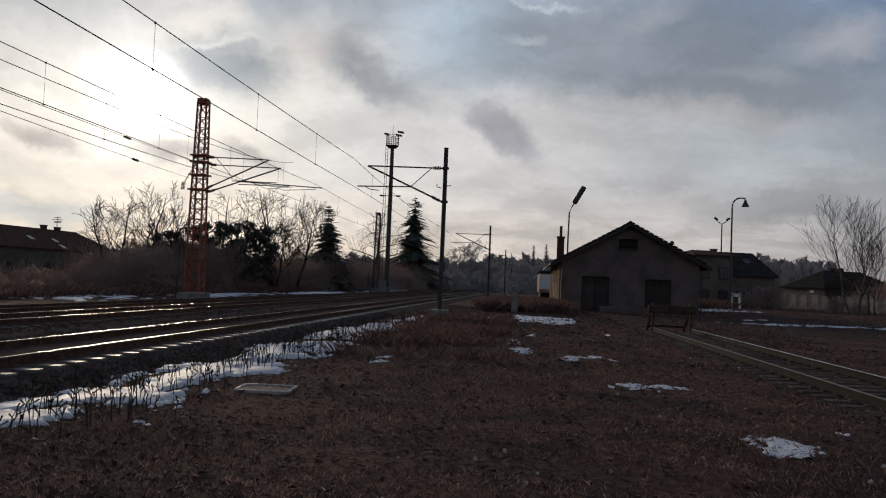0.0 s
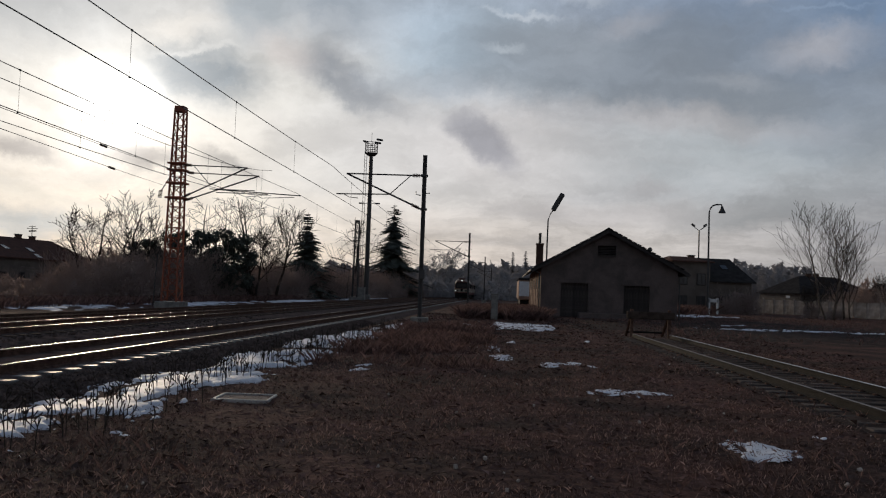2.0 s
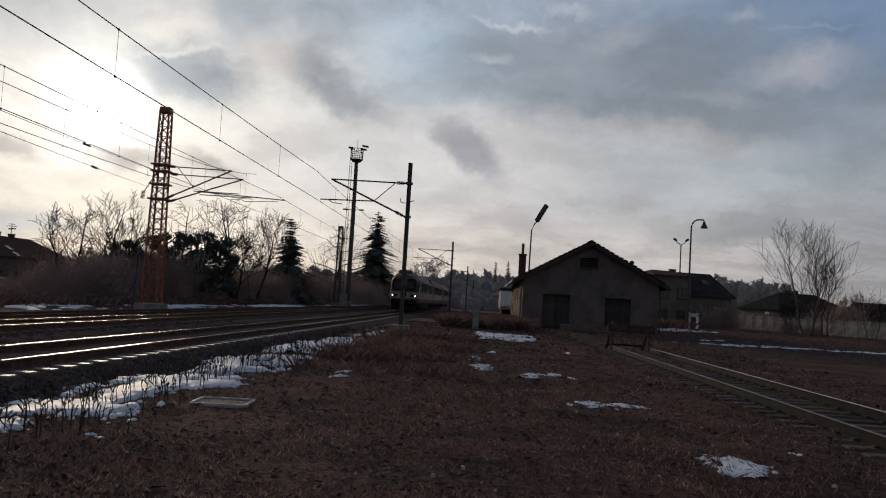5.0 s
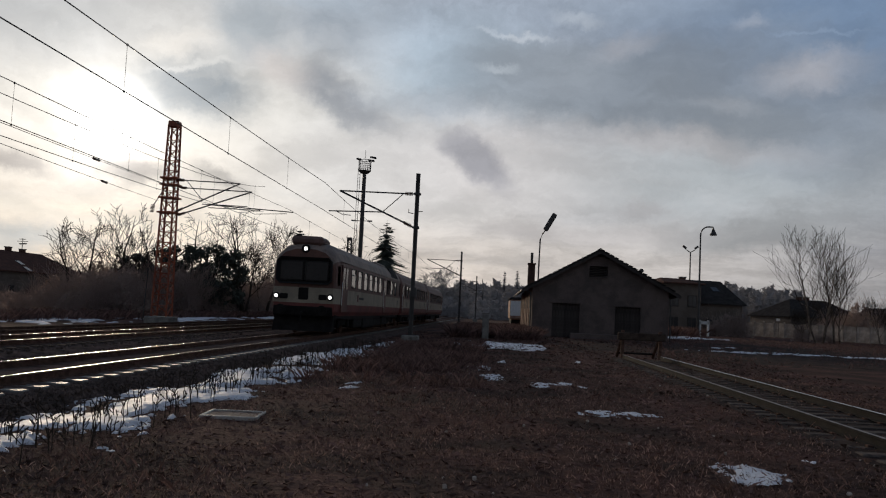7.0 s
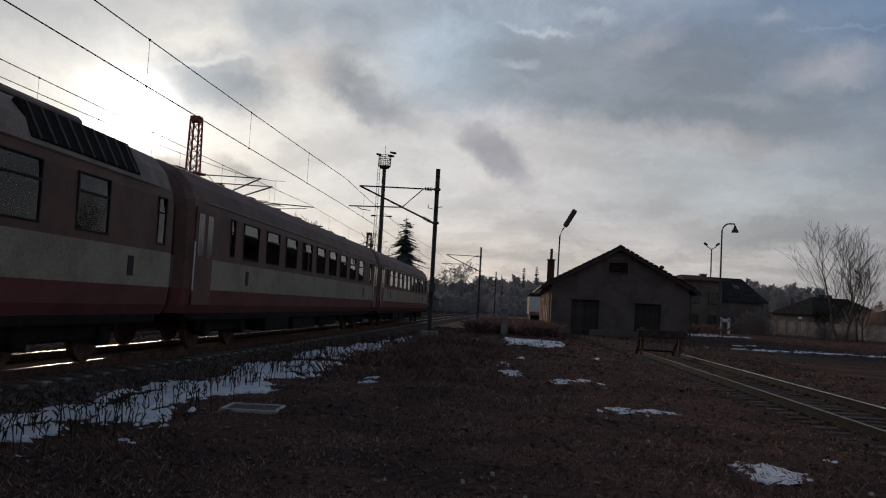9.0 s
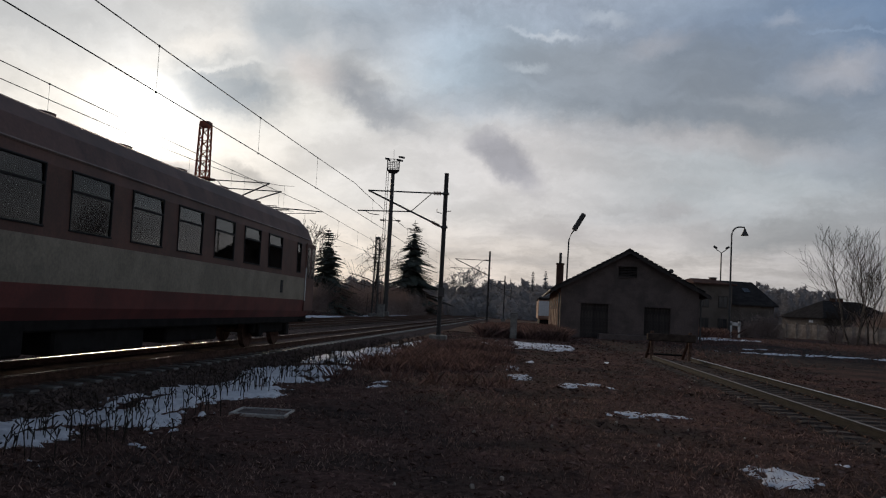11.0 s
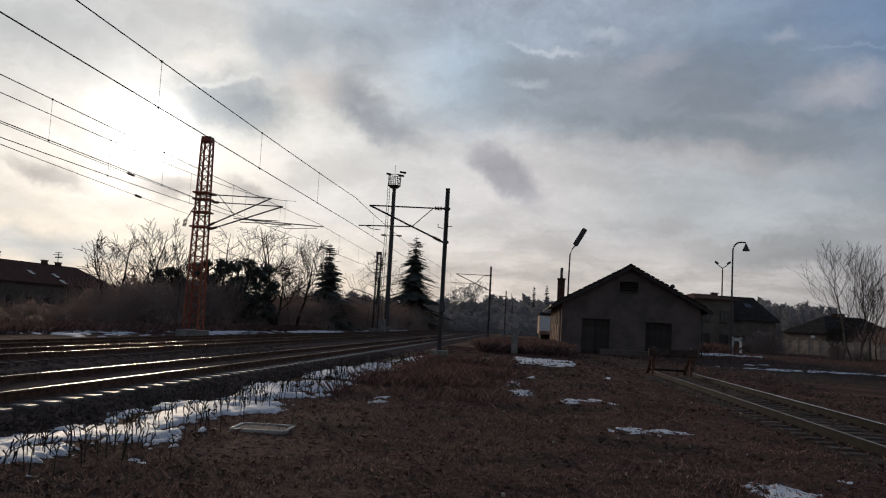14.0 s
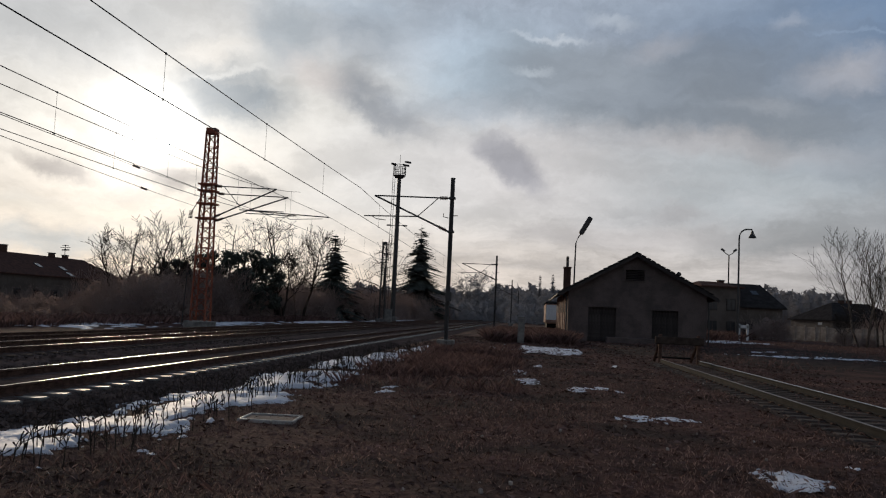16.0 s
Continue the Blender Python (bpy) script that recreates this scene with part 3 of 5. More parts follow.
def lattice_tower(x, y, h, label, arms=True, b0=0.46, paint=REDLEAD):
    t = thing("lattice_catenary_tower", pose(x, y, 0.1), label, "catenary tower", "lattice towers")
    part("foundation", Shape().box((0, 0, 0.1), (1.5, 1.5, 0.5), 0.04), CONCRETE, t)
    b1 = 0.27

    def at(z):
        return b0 + (b1 - b0) * z / h

    for sx in (-1, 1):
        for sy in (-1, 1):
            part("leg", Shape().tube([(sx * b0, sy * b0, 0.2), (sx * b1, sy * b1, h)], 0.065, 4), paint, t)
    levels = [0.3]
    while levels[-1] < h - 0.5:
        levels.append(levels[-1] + max(0.62, 1.5 * at(levels[-1])))
    levels = levels[:-1] + [h - 0.25]
    for i in range(len(levels) - 1):
        z0, z1 = levels[i], levels[i + 1]
        sh = Shape()
        for k in range(4):
            a, b = [(-1, -1), (1, -1), (1, 1), (-1, 1)][k], [(1, -1), (1, 1), (-1, 1), (-1, -1)][k]
            sh.tube([(a[0] * at(z0), a[1] * at(z0), z0), (b[0] * at(z1), b[1] * at(z1), z1)], 0.030, 4)
            sh.tube([(a[0] * at(z1), a[1] * at(z1), z1), (b[0] * at(z1), b[1] * at(z1), z1)], 0.024, 4)
        part("lattice_bracing", sh, paint, t)
    part("head_plate", Shape().box((0, 0, h + 0.02), (0.62, 0.62, 0.36), 0.03), paint, t)
    for z in (6.6, 7.5, 8.3, 8.7):
        part("collar", Shape().box((0, 0, z), (at(z) * 2 + 0.45, at(z) * 2 + 0.2, 0.10), 0.01), paint, t)
    part("ladder_post", Shape().tube([(-1.15, 0, 0), (-1.0, 0, 3.2), (-0.5, 0, 3.25)], 0.035, 5), STEEL, t)
    if arms:
        cantilever(t, 0.45, 4.35, 8.6, 6.65, 8.52, 7.15, -0.2)
        cantilever(t, 0.45, 4.95, 8.2, 6.50, 8.10, 7.0, 0.25, False)
        part("long_registration_arm", Shape().tube([(2.4, 0.1, 7.2), (7.6, 0.1, 6.95)], 0.035, 6), STEEL, t)
        part("steady_arm", Shape().tube([(4.9, 0.1, 6.9), (5.2, 0.1, 6.75), (7.2, 0.1, 6.85)], 0.02, 5), STEEL, t)
        part("tension_arm", Shape().tube([(-0.3, 0, 8.2), (-0.75, -0.5, 7.0)], 0.03, 5), STEEL, t)
        sh = Shape()
        for i in range(6):
            sh.tube([(-0.8 - 0.01 * i, -0.5, 7.0 - i * 0.08), (-0.8 - 0.01 * i, -0.5, 6.96 - i * 0.08)], 0.13, 8)
        part("insulator", sh, PORCELAIN, t, "brown ribbed porcelain insulator")
    return t


lattice_tower(-19.85, 50.0, 12.0, "tall tapered lattice tower in red-brown paint with bracket arms")
lattice_tower(-20.75, 119.0, 11.0, "slim distant lattice tower in dark weathered paint", False, 0.36, STEEL)


def overhead_line(x, spans, c_z, m_mid, m_end, label, lift=None, first=5.15):
    """Messenger and contact wire with droppers. spans: supports along y. lift: extra height at the last support."""
    t = thing("overhead_line", pose(x, 0, 0), label, "overhead wires", "overhead lines")
    for a, b in zip(spans, spans[1:]):
        def up(y):
            return 0 if lift is None or b != spans[-1] else lift * max(0.0, (y - a) / (b - a)) ** 8

        def msg(y):
            u = 2 * (y - a) / (b - a) - 1
            return m_mid + (m_end - m_mid) * u * u + up(y)

        def con(y):
            u = 2 * (y - a) / (b - a) - 1
            return c_z - 0.02 * (1 - u * u) + up(y) * 0.9

        st = np.linspace(a, b, 25)
        sx = [0.10 * (1 - 2 * (y - a) / (b - a)) * (1 if spans.index(a) % 2 else -1) for y in st]
        part("messenger_wire", Shape().tube([(dx, y, msg(y)) for dx, y in zip(sx, st)], 0.013, 5), WIRE, t)
        part("contact_wire", Shape().tube([(dx, y, con(y)) for dx, y in zip(sx, st)], 0.013, 5), WIRE, t)
        for y in np.arange(a + first, b - 2, 7.0):
            dx = float(np.interp(y, st, sx))
            d = part("dropper", Shape().tube([(dx, y, con(y)), (dx, y, msg(y))], 0.005, 4), WIRE, t)
            for cz in (con(y) - 0.01, msg(y)):
                part("dropper_clamp", Shape().box((dx, y, cz), (0.035, 0.05, 0.05), 0.006), STEEL, d)
    return t


overhead_line(-8.0, [-30, 38, 87, 144, 203, 265], 5.90, 6.83, 7.15, "contact wire and messenger with droppers over the main track")
overhead_line(-12.6, [-20, 50, 119, 190], 5.86, 6.92, 7.2, "contact wire and messenger with droppers over the second track", None, 5.85)
overhead_line(-14.2, [-20, 50.2], 5.95, 7.10, 7.35, "second pair of wires ending at the lattice tower", 1.2)
# tension wires that end at the lattice tower, each with an insulator
for p, q, u in (((-7.30, -6.97, 4.21), (-20.18, 49.70, 8.39), 0.707), ((-7.07, -6.82, 4.11), (-20.43, 49.70, 7.38), 0.743)):
    p, q = Vector(p), Vector(q)
    w = thing("tension_wire", pose(0, 0, 0), "thin tension wire with a brown insulator, ending at the tower", "overhead wires", "overhead lines")
    part("wire", Shape().tube([p.lerp(q, k / 12) - Vector((0, 0, 0.5 * (k / 12) * (1 - k / 12))) for k in range(13)], 0.011, 5), WIRE, w)
    sh, way_on = Shape(), (q - p).normalized()
    c = p.lerp(q, u) - Vector((0, 0, 0.5 * u * (1 - u)))
    for i in range(9):
        sh.tube([c + way_on * i * 0.11, c + way_on * (i * 0.11 + 0.07)], 0.055, 8)
    part("insulator", sh, PORCELAIN, w, "brown ribbed porcelain insulator")


# ---------------------------------------------------------------- goods shed
def goods_shed():
    x0, x1, xr, y0, y1 = 2.95, 13.35, 8.0, 66.0, 92.0
    ze, zr = 3.85, 6.65
    s = thing("goods_shed", pose(0, 0, 0), "dark gabled goods shed with two open doorways and tarred roof", "shed")

    def top(x):
        return ze + (zr - ze) * (1 - abs(x - xr) / (xr - x0 if x < xr else x1 - xr))

    def gable(y_a, y_b, holes, name, mat):
        """One wall with its openings cut through."""
        bm = bmesh.new()
        line = [(x0, -0.1)]
        for hx0, hx1, hz0, hz1 in sorted(h for h in holes if h[2] <= 0):
            line += [(hx0, -0.1), (hx0, hz1), (hx1, hz1), (hx1, -0.1)]
        line += [(x1, -0.1), (x1, ze), (xr, zr), (x0, ze)]
        loops = [line] + [[(a, c), (b, c), (b, d), (a, d)] for a, b, c, d in holes if c > 0]
        for lp in loops:
            vs = [bm.verts.new((x, y_a, z)) for x, z in lp]
            for i in range(len(vs)):
                bm.edges.new((vs[i], vs[(i + 1) % len(vs)]))
        got = bmesh.ops.triangle_fill(bm, edges=bm.edges[:], use_beauty=True, use_dissolve=False)
        ext = bmesh.ops.extrude_face_region(bm, geom=bm.faces[:])
        bmesh.ops.translate(bm, verts=[v for v in ext["geom"] if isinstance(v, bmesh.types.BMVert)], vec=(0, y_b - y_a, 0))
        bm.verts.index_update()
        sh = Shape().add([tuple(v.co) for v in bm.verts], [tuple(v.index for v in f.verts) for f in bm.faces])
        bm.free()
        return part(name, sh, mat, s)

    doors = [(4.5, 6.6, 0.0, 2.62), (9.3, 11.25, 0.0, 2.55)]
    vent = (7.25, 8.65, 4.75, 5.58)
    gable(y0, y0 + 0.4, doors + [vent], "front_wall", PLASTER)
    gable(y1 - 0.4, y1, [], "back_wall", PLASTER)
    # long walls carry the sunlit tone, the gables the dark one
    for sx in (x0, x1):
        sh = Shape()
        wx = sx + (0.2 if sx == x0 else -0.2)
        sh.box((wx, (y0 + y1) / 2, 1.87), (0.4, y1 - y0 - 0.8, 3.96))
        side = part("side_wall", sh, SIDEWALL, s, "plastered long wall in a lighter, sunlit tone")
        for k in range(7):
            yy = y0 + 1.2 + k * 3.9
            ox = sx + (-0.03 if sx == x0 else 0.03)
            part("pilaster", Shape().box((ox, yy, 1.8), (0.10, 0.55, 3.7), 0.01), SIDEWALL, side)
            if k < 6:
                w = part("side_window", Shape().box((ox, yy + 1.9, 2.55), (0.07, 1.1, 0.8), 0.01), BOARD, side, "dark shuttered window")
    # plank doors, set back in the openings
    for dx0, dx1, _, dz in doors:
        n = 9
        wd = (dx1 - dx0) / n
        d = part("door", Shape().box(((dx0 + dx1) / 2, y0 + 0.33, dz / 2), (dx1 - dx0, 0.05, dz - 0.1), 0.01), BOARD, s, "dark plank sliding door")
        plank = Shape().box((0, 0, dz / 2), (wd - 0.012, 0.035, dz - 0.02), 0.006).mesh("plank", BOARD)
        for i in range(n):
            part("plank", plank, None, d).location = (dx0 + wd * (i + 0.5), y0 + 0.28, 0.02)
        part("door_frame", Shape().box(((dx0 + dx1) / 2, y0 + 0.02, dz + 0.09), (dx1 - dx0 + 0.4, 0.12, 0.18), 0.01), PLASTER, s)
    v = part("gable_vent", Shape().box((7.95, y0 + 0.02, 4.72), (1.6, 0.2, 0.08), 0.01), PLASTER, s)
    slat = Shape().box((0, 0, 0), (1.38, 0.14, 0.03), 0.005, pose(0, 0, 0, 35)).mesh("slat", BOARD)
    for i in range(6):
        part("slat", slat, None, v).location = (7.95, y0 + 0.2, 4.85 + i * 0.13)
    for px, pw in ((3.72, 1.52), (7.95, 2.66), (12.3, 2.06)):
        part("plinth", Shape().box((px, y0 - 0.04, 0.22), (pw, 0.08, 0.55), 0.01), PLASTER, s)
    # roof: two slabs with a wide overhang, boards under the verge, ridge cap
    for side in (-1, 1):
        xe = x0 - 0.75 if side < 0 else x1 + 0.75
        zs = ze - 0.75 * (zr - ze) / (xr - x0)
        out = [(xr, zr + 0.06), (xe, zs + 0.06), (xe, zs + 0.20), (xr, zr + 0.22)]
        roof = part("roof", Shape().prism(out, y0 - 0.55, y1 + 0.5), ROOF, s, "tarred felt roof slope")
        part("verge_board", Shape().prism([(xr, zr - 0.10), (xe, zs - 0.10), (xe, zs + 0.06), (xr, zr + 0.06)], y0 - 0.58, y0 - 0.54), BOARD, roof)
        for k in range(13):
            yy = y0 + 0.3 + k * 2.1
            part("seam", Shape().prism([(xr, zr + 0.215), (xe, zs + 0.195), (xe, zs + 0.225), (xr, zr + 0.245)], yy, yy + 0.06), ROOF, roof)
        part("gutter", Shape().tube([(xe - 0.05 * -side, y0 - 0.5, zs + 0.06), (xe - 0.05 * -side, y1 + 0.4, zs + 0.06)], 0.07, 6), STEEL, roof)
        for k in range(5):
            xx = xr + side * (k + 0.6) * 1.1
            part("rafter_end", Shape().box((xx, y0 - 0.27, top(xx) - 0.02), (0.10, 0.54, 0.14), 0.01), BOARD, roof)
    for px in (x0 - 0.12, x1 + 0.12):
        part("downpipe", Shape().tube([(px, y0 - 0.12, 0.05), (px, y0 - 0.12, 3.3), (px + math.copysign(0.5, px - xr), y0 - 0.3, 3.5)], 0.06, 6), STEEL, s)
    rng = np.random.default_rng(14)
    tile = Shape().box((0, 0, 0), (0.34, 0.5, 0.05), 0.012).mesh("verge_tile", ROOF)
    for side in (-1, 1):
        run = (xr - x0 + 0.75) if side < 0 else (x1 - xr + 0.75)
        fall = (zr - ze) / (xr - x0 if side < 0 else x1 - xr)
        for k in range(int(run / 0.36)):
            u = (k + 0.5) * 0.36
            part("verge_tile", tile, None, s).matrix_basis = pose(xr + side * u, y0 - 0.38, zr + 0.235 - fall * u + 0.02 * rng.random(), 0, side * (math.degrees(math.atan(fall)) - 5) + rng.normal() * 1.5, 0)
    part("ridge_cap", Shape().tube([(xr, y0 - 0.56, zr + 0.20), (xr, y1 + 0.5, zr + 0.20)], 0.11, 6), ROOF, s)
    ch = part("chimney", Shape().box((3.2, 75.5, 4.85), (0.62, 0.62, 2.6), 0.02).box((3.2, 75.5, 6.1), (0.72, 0.72, 0.14), 0.02), BRICK, s, "dark brick chimney")
    part("chimney_pipe", Shape().tube([(3.2, 75.5, 6.1), (3.2, 75.5, 7.1)], 0.12, 8), STEEL, ch)
    dish = part("roof_horn", Shape().tube([(11.85, 70, 4.6), (11.85, 70, 5.5)], 0.03, 6).tube([(11.85, 70.1, 5.55), (11.85, 69.8, 5.6)], [0.07, 0.2], 8), STEEL, s, "small grey loudspeaker on a stalk")
    # loading platform along the front
    part("loading_step", Shape().box((7.9, y0 - 0.9, 0.16), (4.2, 1.5, 0.46), 0.03), PLASTER, s)
    return s


goods_shed()


def buffer_stop():
    """A frame of old rails that carries one heavy beam."""
    b = thing("buffer_stop", pose(6.02, 34.95, 0), "dark buffer stop of old rails with a heavy beam", "buffer stop")
    for sx in (-0.75, 0.75):
        part("post", Shape().box((sx, 0, 0.55), (0.13, 0.15, 1.25), 0.02), RUST, b)
        part("strut", Shape().tube([(sx, 1.5, 0.05), (sx, 0.08, 0.95)], 0.06, 6), RUST, b)
    part("beam", Shape().box((0, -0.02, 0.93), (1.9, 0.26, 0.30), 0.03), TIMBER, b, "tarred timber buffer beam")
    part("tie_bar", Shape().tube([(-0.75, 1.3, 0.2), (0.75, 1.3, 0.2)], 0.045, 6), BLACK, b)


buffer_stop()


def cinder_yard():
    """A patch of black cinders between the siding's end and the fence."""
    sh = Shape()
    xs, ys = np.arange(3.5, 30.0, 0.3), np.arange(35.0, 66.0, 0.4)
    for y in ys:
        for x in xs:
            u, v = (x - 16.5) / 12.5, (y - 50.0) / 14.5
            m = 1 - (u * u + v * v) + 0.7 * hills(x, y, 0.25, 12) + 0.5 * hills(x, y, 0.9, 6)
            sh.v.append((float(x), float(y), ground_z(x, y) + 0.035 * math.tanh(m * 1.5) + 0.012 * hills(x, y, 3.0, 2)))
    n = len(xs)
    sh.f = [(j * n + i, j * n + i + 1, (j + 1) * n + i + 1, (j + 1) * n + i) for j in range(len(ys) - 1) for i in range(n - 1)]
    sh.m = [0] * len(sh.f)
    tagged(part("cinder_yard", sh, CINDER, smooth=True), "black cinders over the yard by the buffer stop", "cinders", "", "stuff")


cinder_yard()


# ---------------------------------------------------------------- lamps
def flood_mast():
    m = thing("floodlight_mast", pose(-19.35, 120, 0.1), "tall dark floodlight mast with a railed top basket", "floodlight mast")
    part("pole", Shape().tube([(0, 0, 0), (0, 0, 21.0)], [0.36, 0.27], 8), STEEL, m)
    part("pole_base", Shape().box((0, 0, 0.3), (1.1, 1.1, 0.8), 0.05), CONCRETE, m)
    lad = Shape().tube([(-0.75, 0, 1.5), (-0.62, 0, 21.3)], 0.035, 4).tube([(-1.05, 0, 1.5), (-0.92, 0, 21.3)], 0.035, 4)
    for i in range(40):
        lad.box((-0.84 + i * 0.003, 0, 1.8 + i * 0.49), (0.3, 0.03, 0.03))
    part("ladder", lad, STEEL, m)
    k = part("basket", Shape().tube([(0, 0, 20.6), (0, 0, 20.95), (0, 0, 21.0)], [0.55, 0.92, 0.92], 10), STEEL, m)
    for i in range(10):
        a = i * math.pi / 5
        part("railing_post", Shape().tube([(0.86 * math.cos(a), 0.86 * math.sin(a), 20.9), (0.9 * math.cos(a), 0.9 * math.sin(a), 22.5)], 0.04, 4), STEEL, k)
    for z, r in ((21.4, 0.88), (21.95, 0.89), (22.5, 0.9)):
        pts = [(r * math.cos(i * math.pi / 8), r * math.sin(i * math.pi / 8), z) for i in range(17)]
        part("railing", Shape().tube(pts, 0.04, 4), STEEL, k)
    for x, z, w in ((-0.9, 22.65, 0.7), (0.9, 22.5, 0.9), (1.15, 22.95, 0.9)):
        part("floodlight", Shape().box((x, 0, z), (w, 0.5, 0.24), 0.04, pose(0, 0, 0, 0, 8, 0)), STEEL, m, "grey floodlight housing")
    for sx in (-1, 1):
        part("side_lamp", Shape().tube([(0, 0, 13.75), (sx * 1.0, 0, 13.75)], 0.05, 5).box((sx * 1.15, 0, 13.75), (0.7, 0.3, 0.2), 0.04), STEEL, m)
    part("antenna", Shape().tube([(0, 0, 22), (0, 0, 24)], 0.025, 4), STEEL, m)


flood_mast()


def paddle_lamp():
    d, a = 97.0, radians(-2.9)
    x = d * math.tan(-a)
    l = thing("yard_lamp", pose(x, d, 0), "slim yard lamp with a long flat lantern tilted upward", "street lamp")
    part("pole", Shape().tube([(0, 0, 0), (0, 0, 7), (0.05, 0, 10.2), (0.3, 0, 10.9), (0.6, 0, 11.3)], [0.12, 0.09, 0.08, 0.07, 0.07], 7), STEEL, l)
    part("lantern", Shape().box((1.1, 0, 12.25), (2.25, 0.5, 0.58), 0.12, pose(0, 0, 0, 0, -61, 0)), STEEL, l, "long flat dark lantern")


def hook_lamp(d, az, h):
    l = thing("hook_lamp", pose(d * math.sin(radians(-az)), d * math.cos(radians(az)), 0.1), "tall curved hook lamp with a bell shade", "street lamp")
    pts = [(0, 0, 0), (0, 0, h - 1.2)] + [(0.85 - 0.85 * math.cos(i * math.pi / 12), 0, h - 1.2 + 1.0 * math.sin(i * math.pi / 12)) for i in range(1, 7)] + [(1.35, 0, h - 0.2), (1.42, 0, h - 0.5)]
    part("pole", Shape().tube(pts, [0.13] + [0.085] * (len(pts) - 1), 7), STEEL, l)
    part("shade", Shape().tube([(1.42, 0, h - 0.4), (1.42, 0, h - 0.7), (1.42, 0, h - 1.1), (1.42, 0, h - 1.15)], [0.12, 0.2, 0.42, 0.42], 10), STEEL, l, "dark bell shade")


def twin_lamp(d, az, h):
    l = thing("twin_lamp", pose(d * math.sin(radians(-az)), d * math.cos(radians(az)), 0.1), "distant twin-armed street lamp", "street lamp")
    part("pole", Shape().tube([(0, 0, 0), (0, 0, h - 0.9)], [0.14, 0.09], 6), STEEL, l)
    for sx in (-1, 1):
        part("arm", Shape().tube([(0, 0, h - 0.95), (sx * 0.55, 0, h - 0.6), (sx * 0.8, 0, h - 0.3)], 0.06, 5), STEEL, l)
        part("lantern", Shape().box((sx * 0.85, 0, h - 0.2), (0.6, 0.3, 0.3), 0.05, pose(0, 0, 0, 0, -sx * 35, 0)), STEEL, l)


paddle_lamp()
hook_lamp(100.0, -13.3, 12.6)
twin_lamp(128.0, -12.7, 12.6)


# ---------------------------------------------------------------- houses
def gabled_house(name, m, length, depth, eave, ridge, label, wall_mat, roof_mat, windows=4, hip=0.0, chimneys=(), roof_windows=()):
    """A house whose ridge runs along its x axis."""
    h = thing(name, m, label, "house")
    w = Shape().box((0, 0, eave / 2), (length, depth, eave))
    if not hip:
        for sx in (-1, 1):
            x = sx * (length / 2 - 0.2)
            w.add([(x - 0.2, -depth / 2, eave), (x - 0.2, depth / 2, eave), (x - 0.2, 0, ridge - 0.15), (x + 0.2, -depth / 2, eave), (x + 0.2, depth / 2, eave), (x + 0.2, 0, ridge - 0.15)], [(0, 1, 2), (3, 5, 4), (0, 2, 5, 3), (1, 4, 5, 2)])
    wall = part("wall", w, wall_mat, h)
    o, lx = 0.45, length / 2 + 0.4
    k = (ridge - eave) / (depth / 2)
    for sy in (-1, 1):
        ye, ze = sy * (depth / 2 + o), eave - o * k
        vs = [(-lx, ye, ze), (lx, ye, ze), (lx - hip, 0, ridge), (-lx + hip, 0, ridge)]
        vs += [(x, y, z + 0.16) for x, y, z in vs]
        r = part("roof", Shape().add(vs, [(0, 1, 2, 3), (7, 6, 5, 4), (0, 4, 5, 1), (1, 5, 6, 2), (2, 6, 7, 3), (3, 7, 4, 0)]), roof_mat, h)
        if sy < 0:
            for rx, u in roof_windows:
                part("roof_window", Shape().box((rx, ye + (0 - ye) * u, ze + (ridge - ze) * u + 0.2), (0.9, 1.1, 0.08), 0.02, pose(0, 0, 0, math.degrees(math.atan(k)))), PANE, r, "skylight pane")
    if hip:
        for sx in (-1, 1):
            vs = [(sx * lx, -depth / 2 - o, eave - o * k), (sx * lx, depth / 2 + o, eave - o * k), (sx * (lx - hip), 0, ridge)]
            vs += [(x, y, z + 0.16) for x, y, z in vs]
            part("hip_roof", Shape().add(vs, [(0, 1, 2), (5, 4, 3), (0, 3, 4, 1), (1, 4, 5, 2), (2, 5, 3, 0)]), roof_mat, h)
    for i in range(windows):
        x = -length / 2 + length * (i + 0.5) / windows
        for z in ([1.5] if eave < 4.5 else [1.5, 4.3]):
            f = part("window", Shape().box((x, -depth / 2 - 0.02, z), (1.2, 0.1, 1.5), 0.02), BOARD, wall, "dark window frame")
            part("pane", Shape().box((x - 0.27, -depth / 2 - 0.05, z), (0.46, 0.06, 1.3)).box((x + 0.27, -depth / 2 - 0.05, z), (0.46, 0.06, 1.3)), PANE, f)
    for cx, cy, ch in chimneys:
        c = part("chimney", Shape().box((cx, cy, ridge + ch / 2 - 0.5), (0.75, 0.6, ch + 1.0), 0.02), BRICK, h, "dark brick chimney")
        part("chimney_cap", Shape().box((cx, cy, ridge + ch + 0.05), (0.9, 0.75, 0.12), 0.02), CONCRETE, c)
    return h


hs = gabled_house("dwelling_house", pose(-68, 108, 0, 0, 0, 84), 32, 10, 4.2, 6.85, "long low house with a dark tiled roof and chimneys", WALLCREAM, TILE, 9, 3.6, ((-4.0, 0, 0.95), (5.6, 0, 0.6), (8.6, 0, 0.5)), ((-0.9, 0.45), (3.8, 0.4), (3.4, 0.12)))
ant = thing("roof_antenna", pose(-67.2, 116.6, 6.95), "thin television antenna on the house roof", "antenna")
part("pole", Shape().tube([(0, 0, -0.4), (0, 0, 2.0)], 0.05, 5), STEEL, ant)
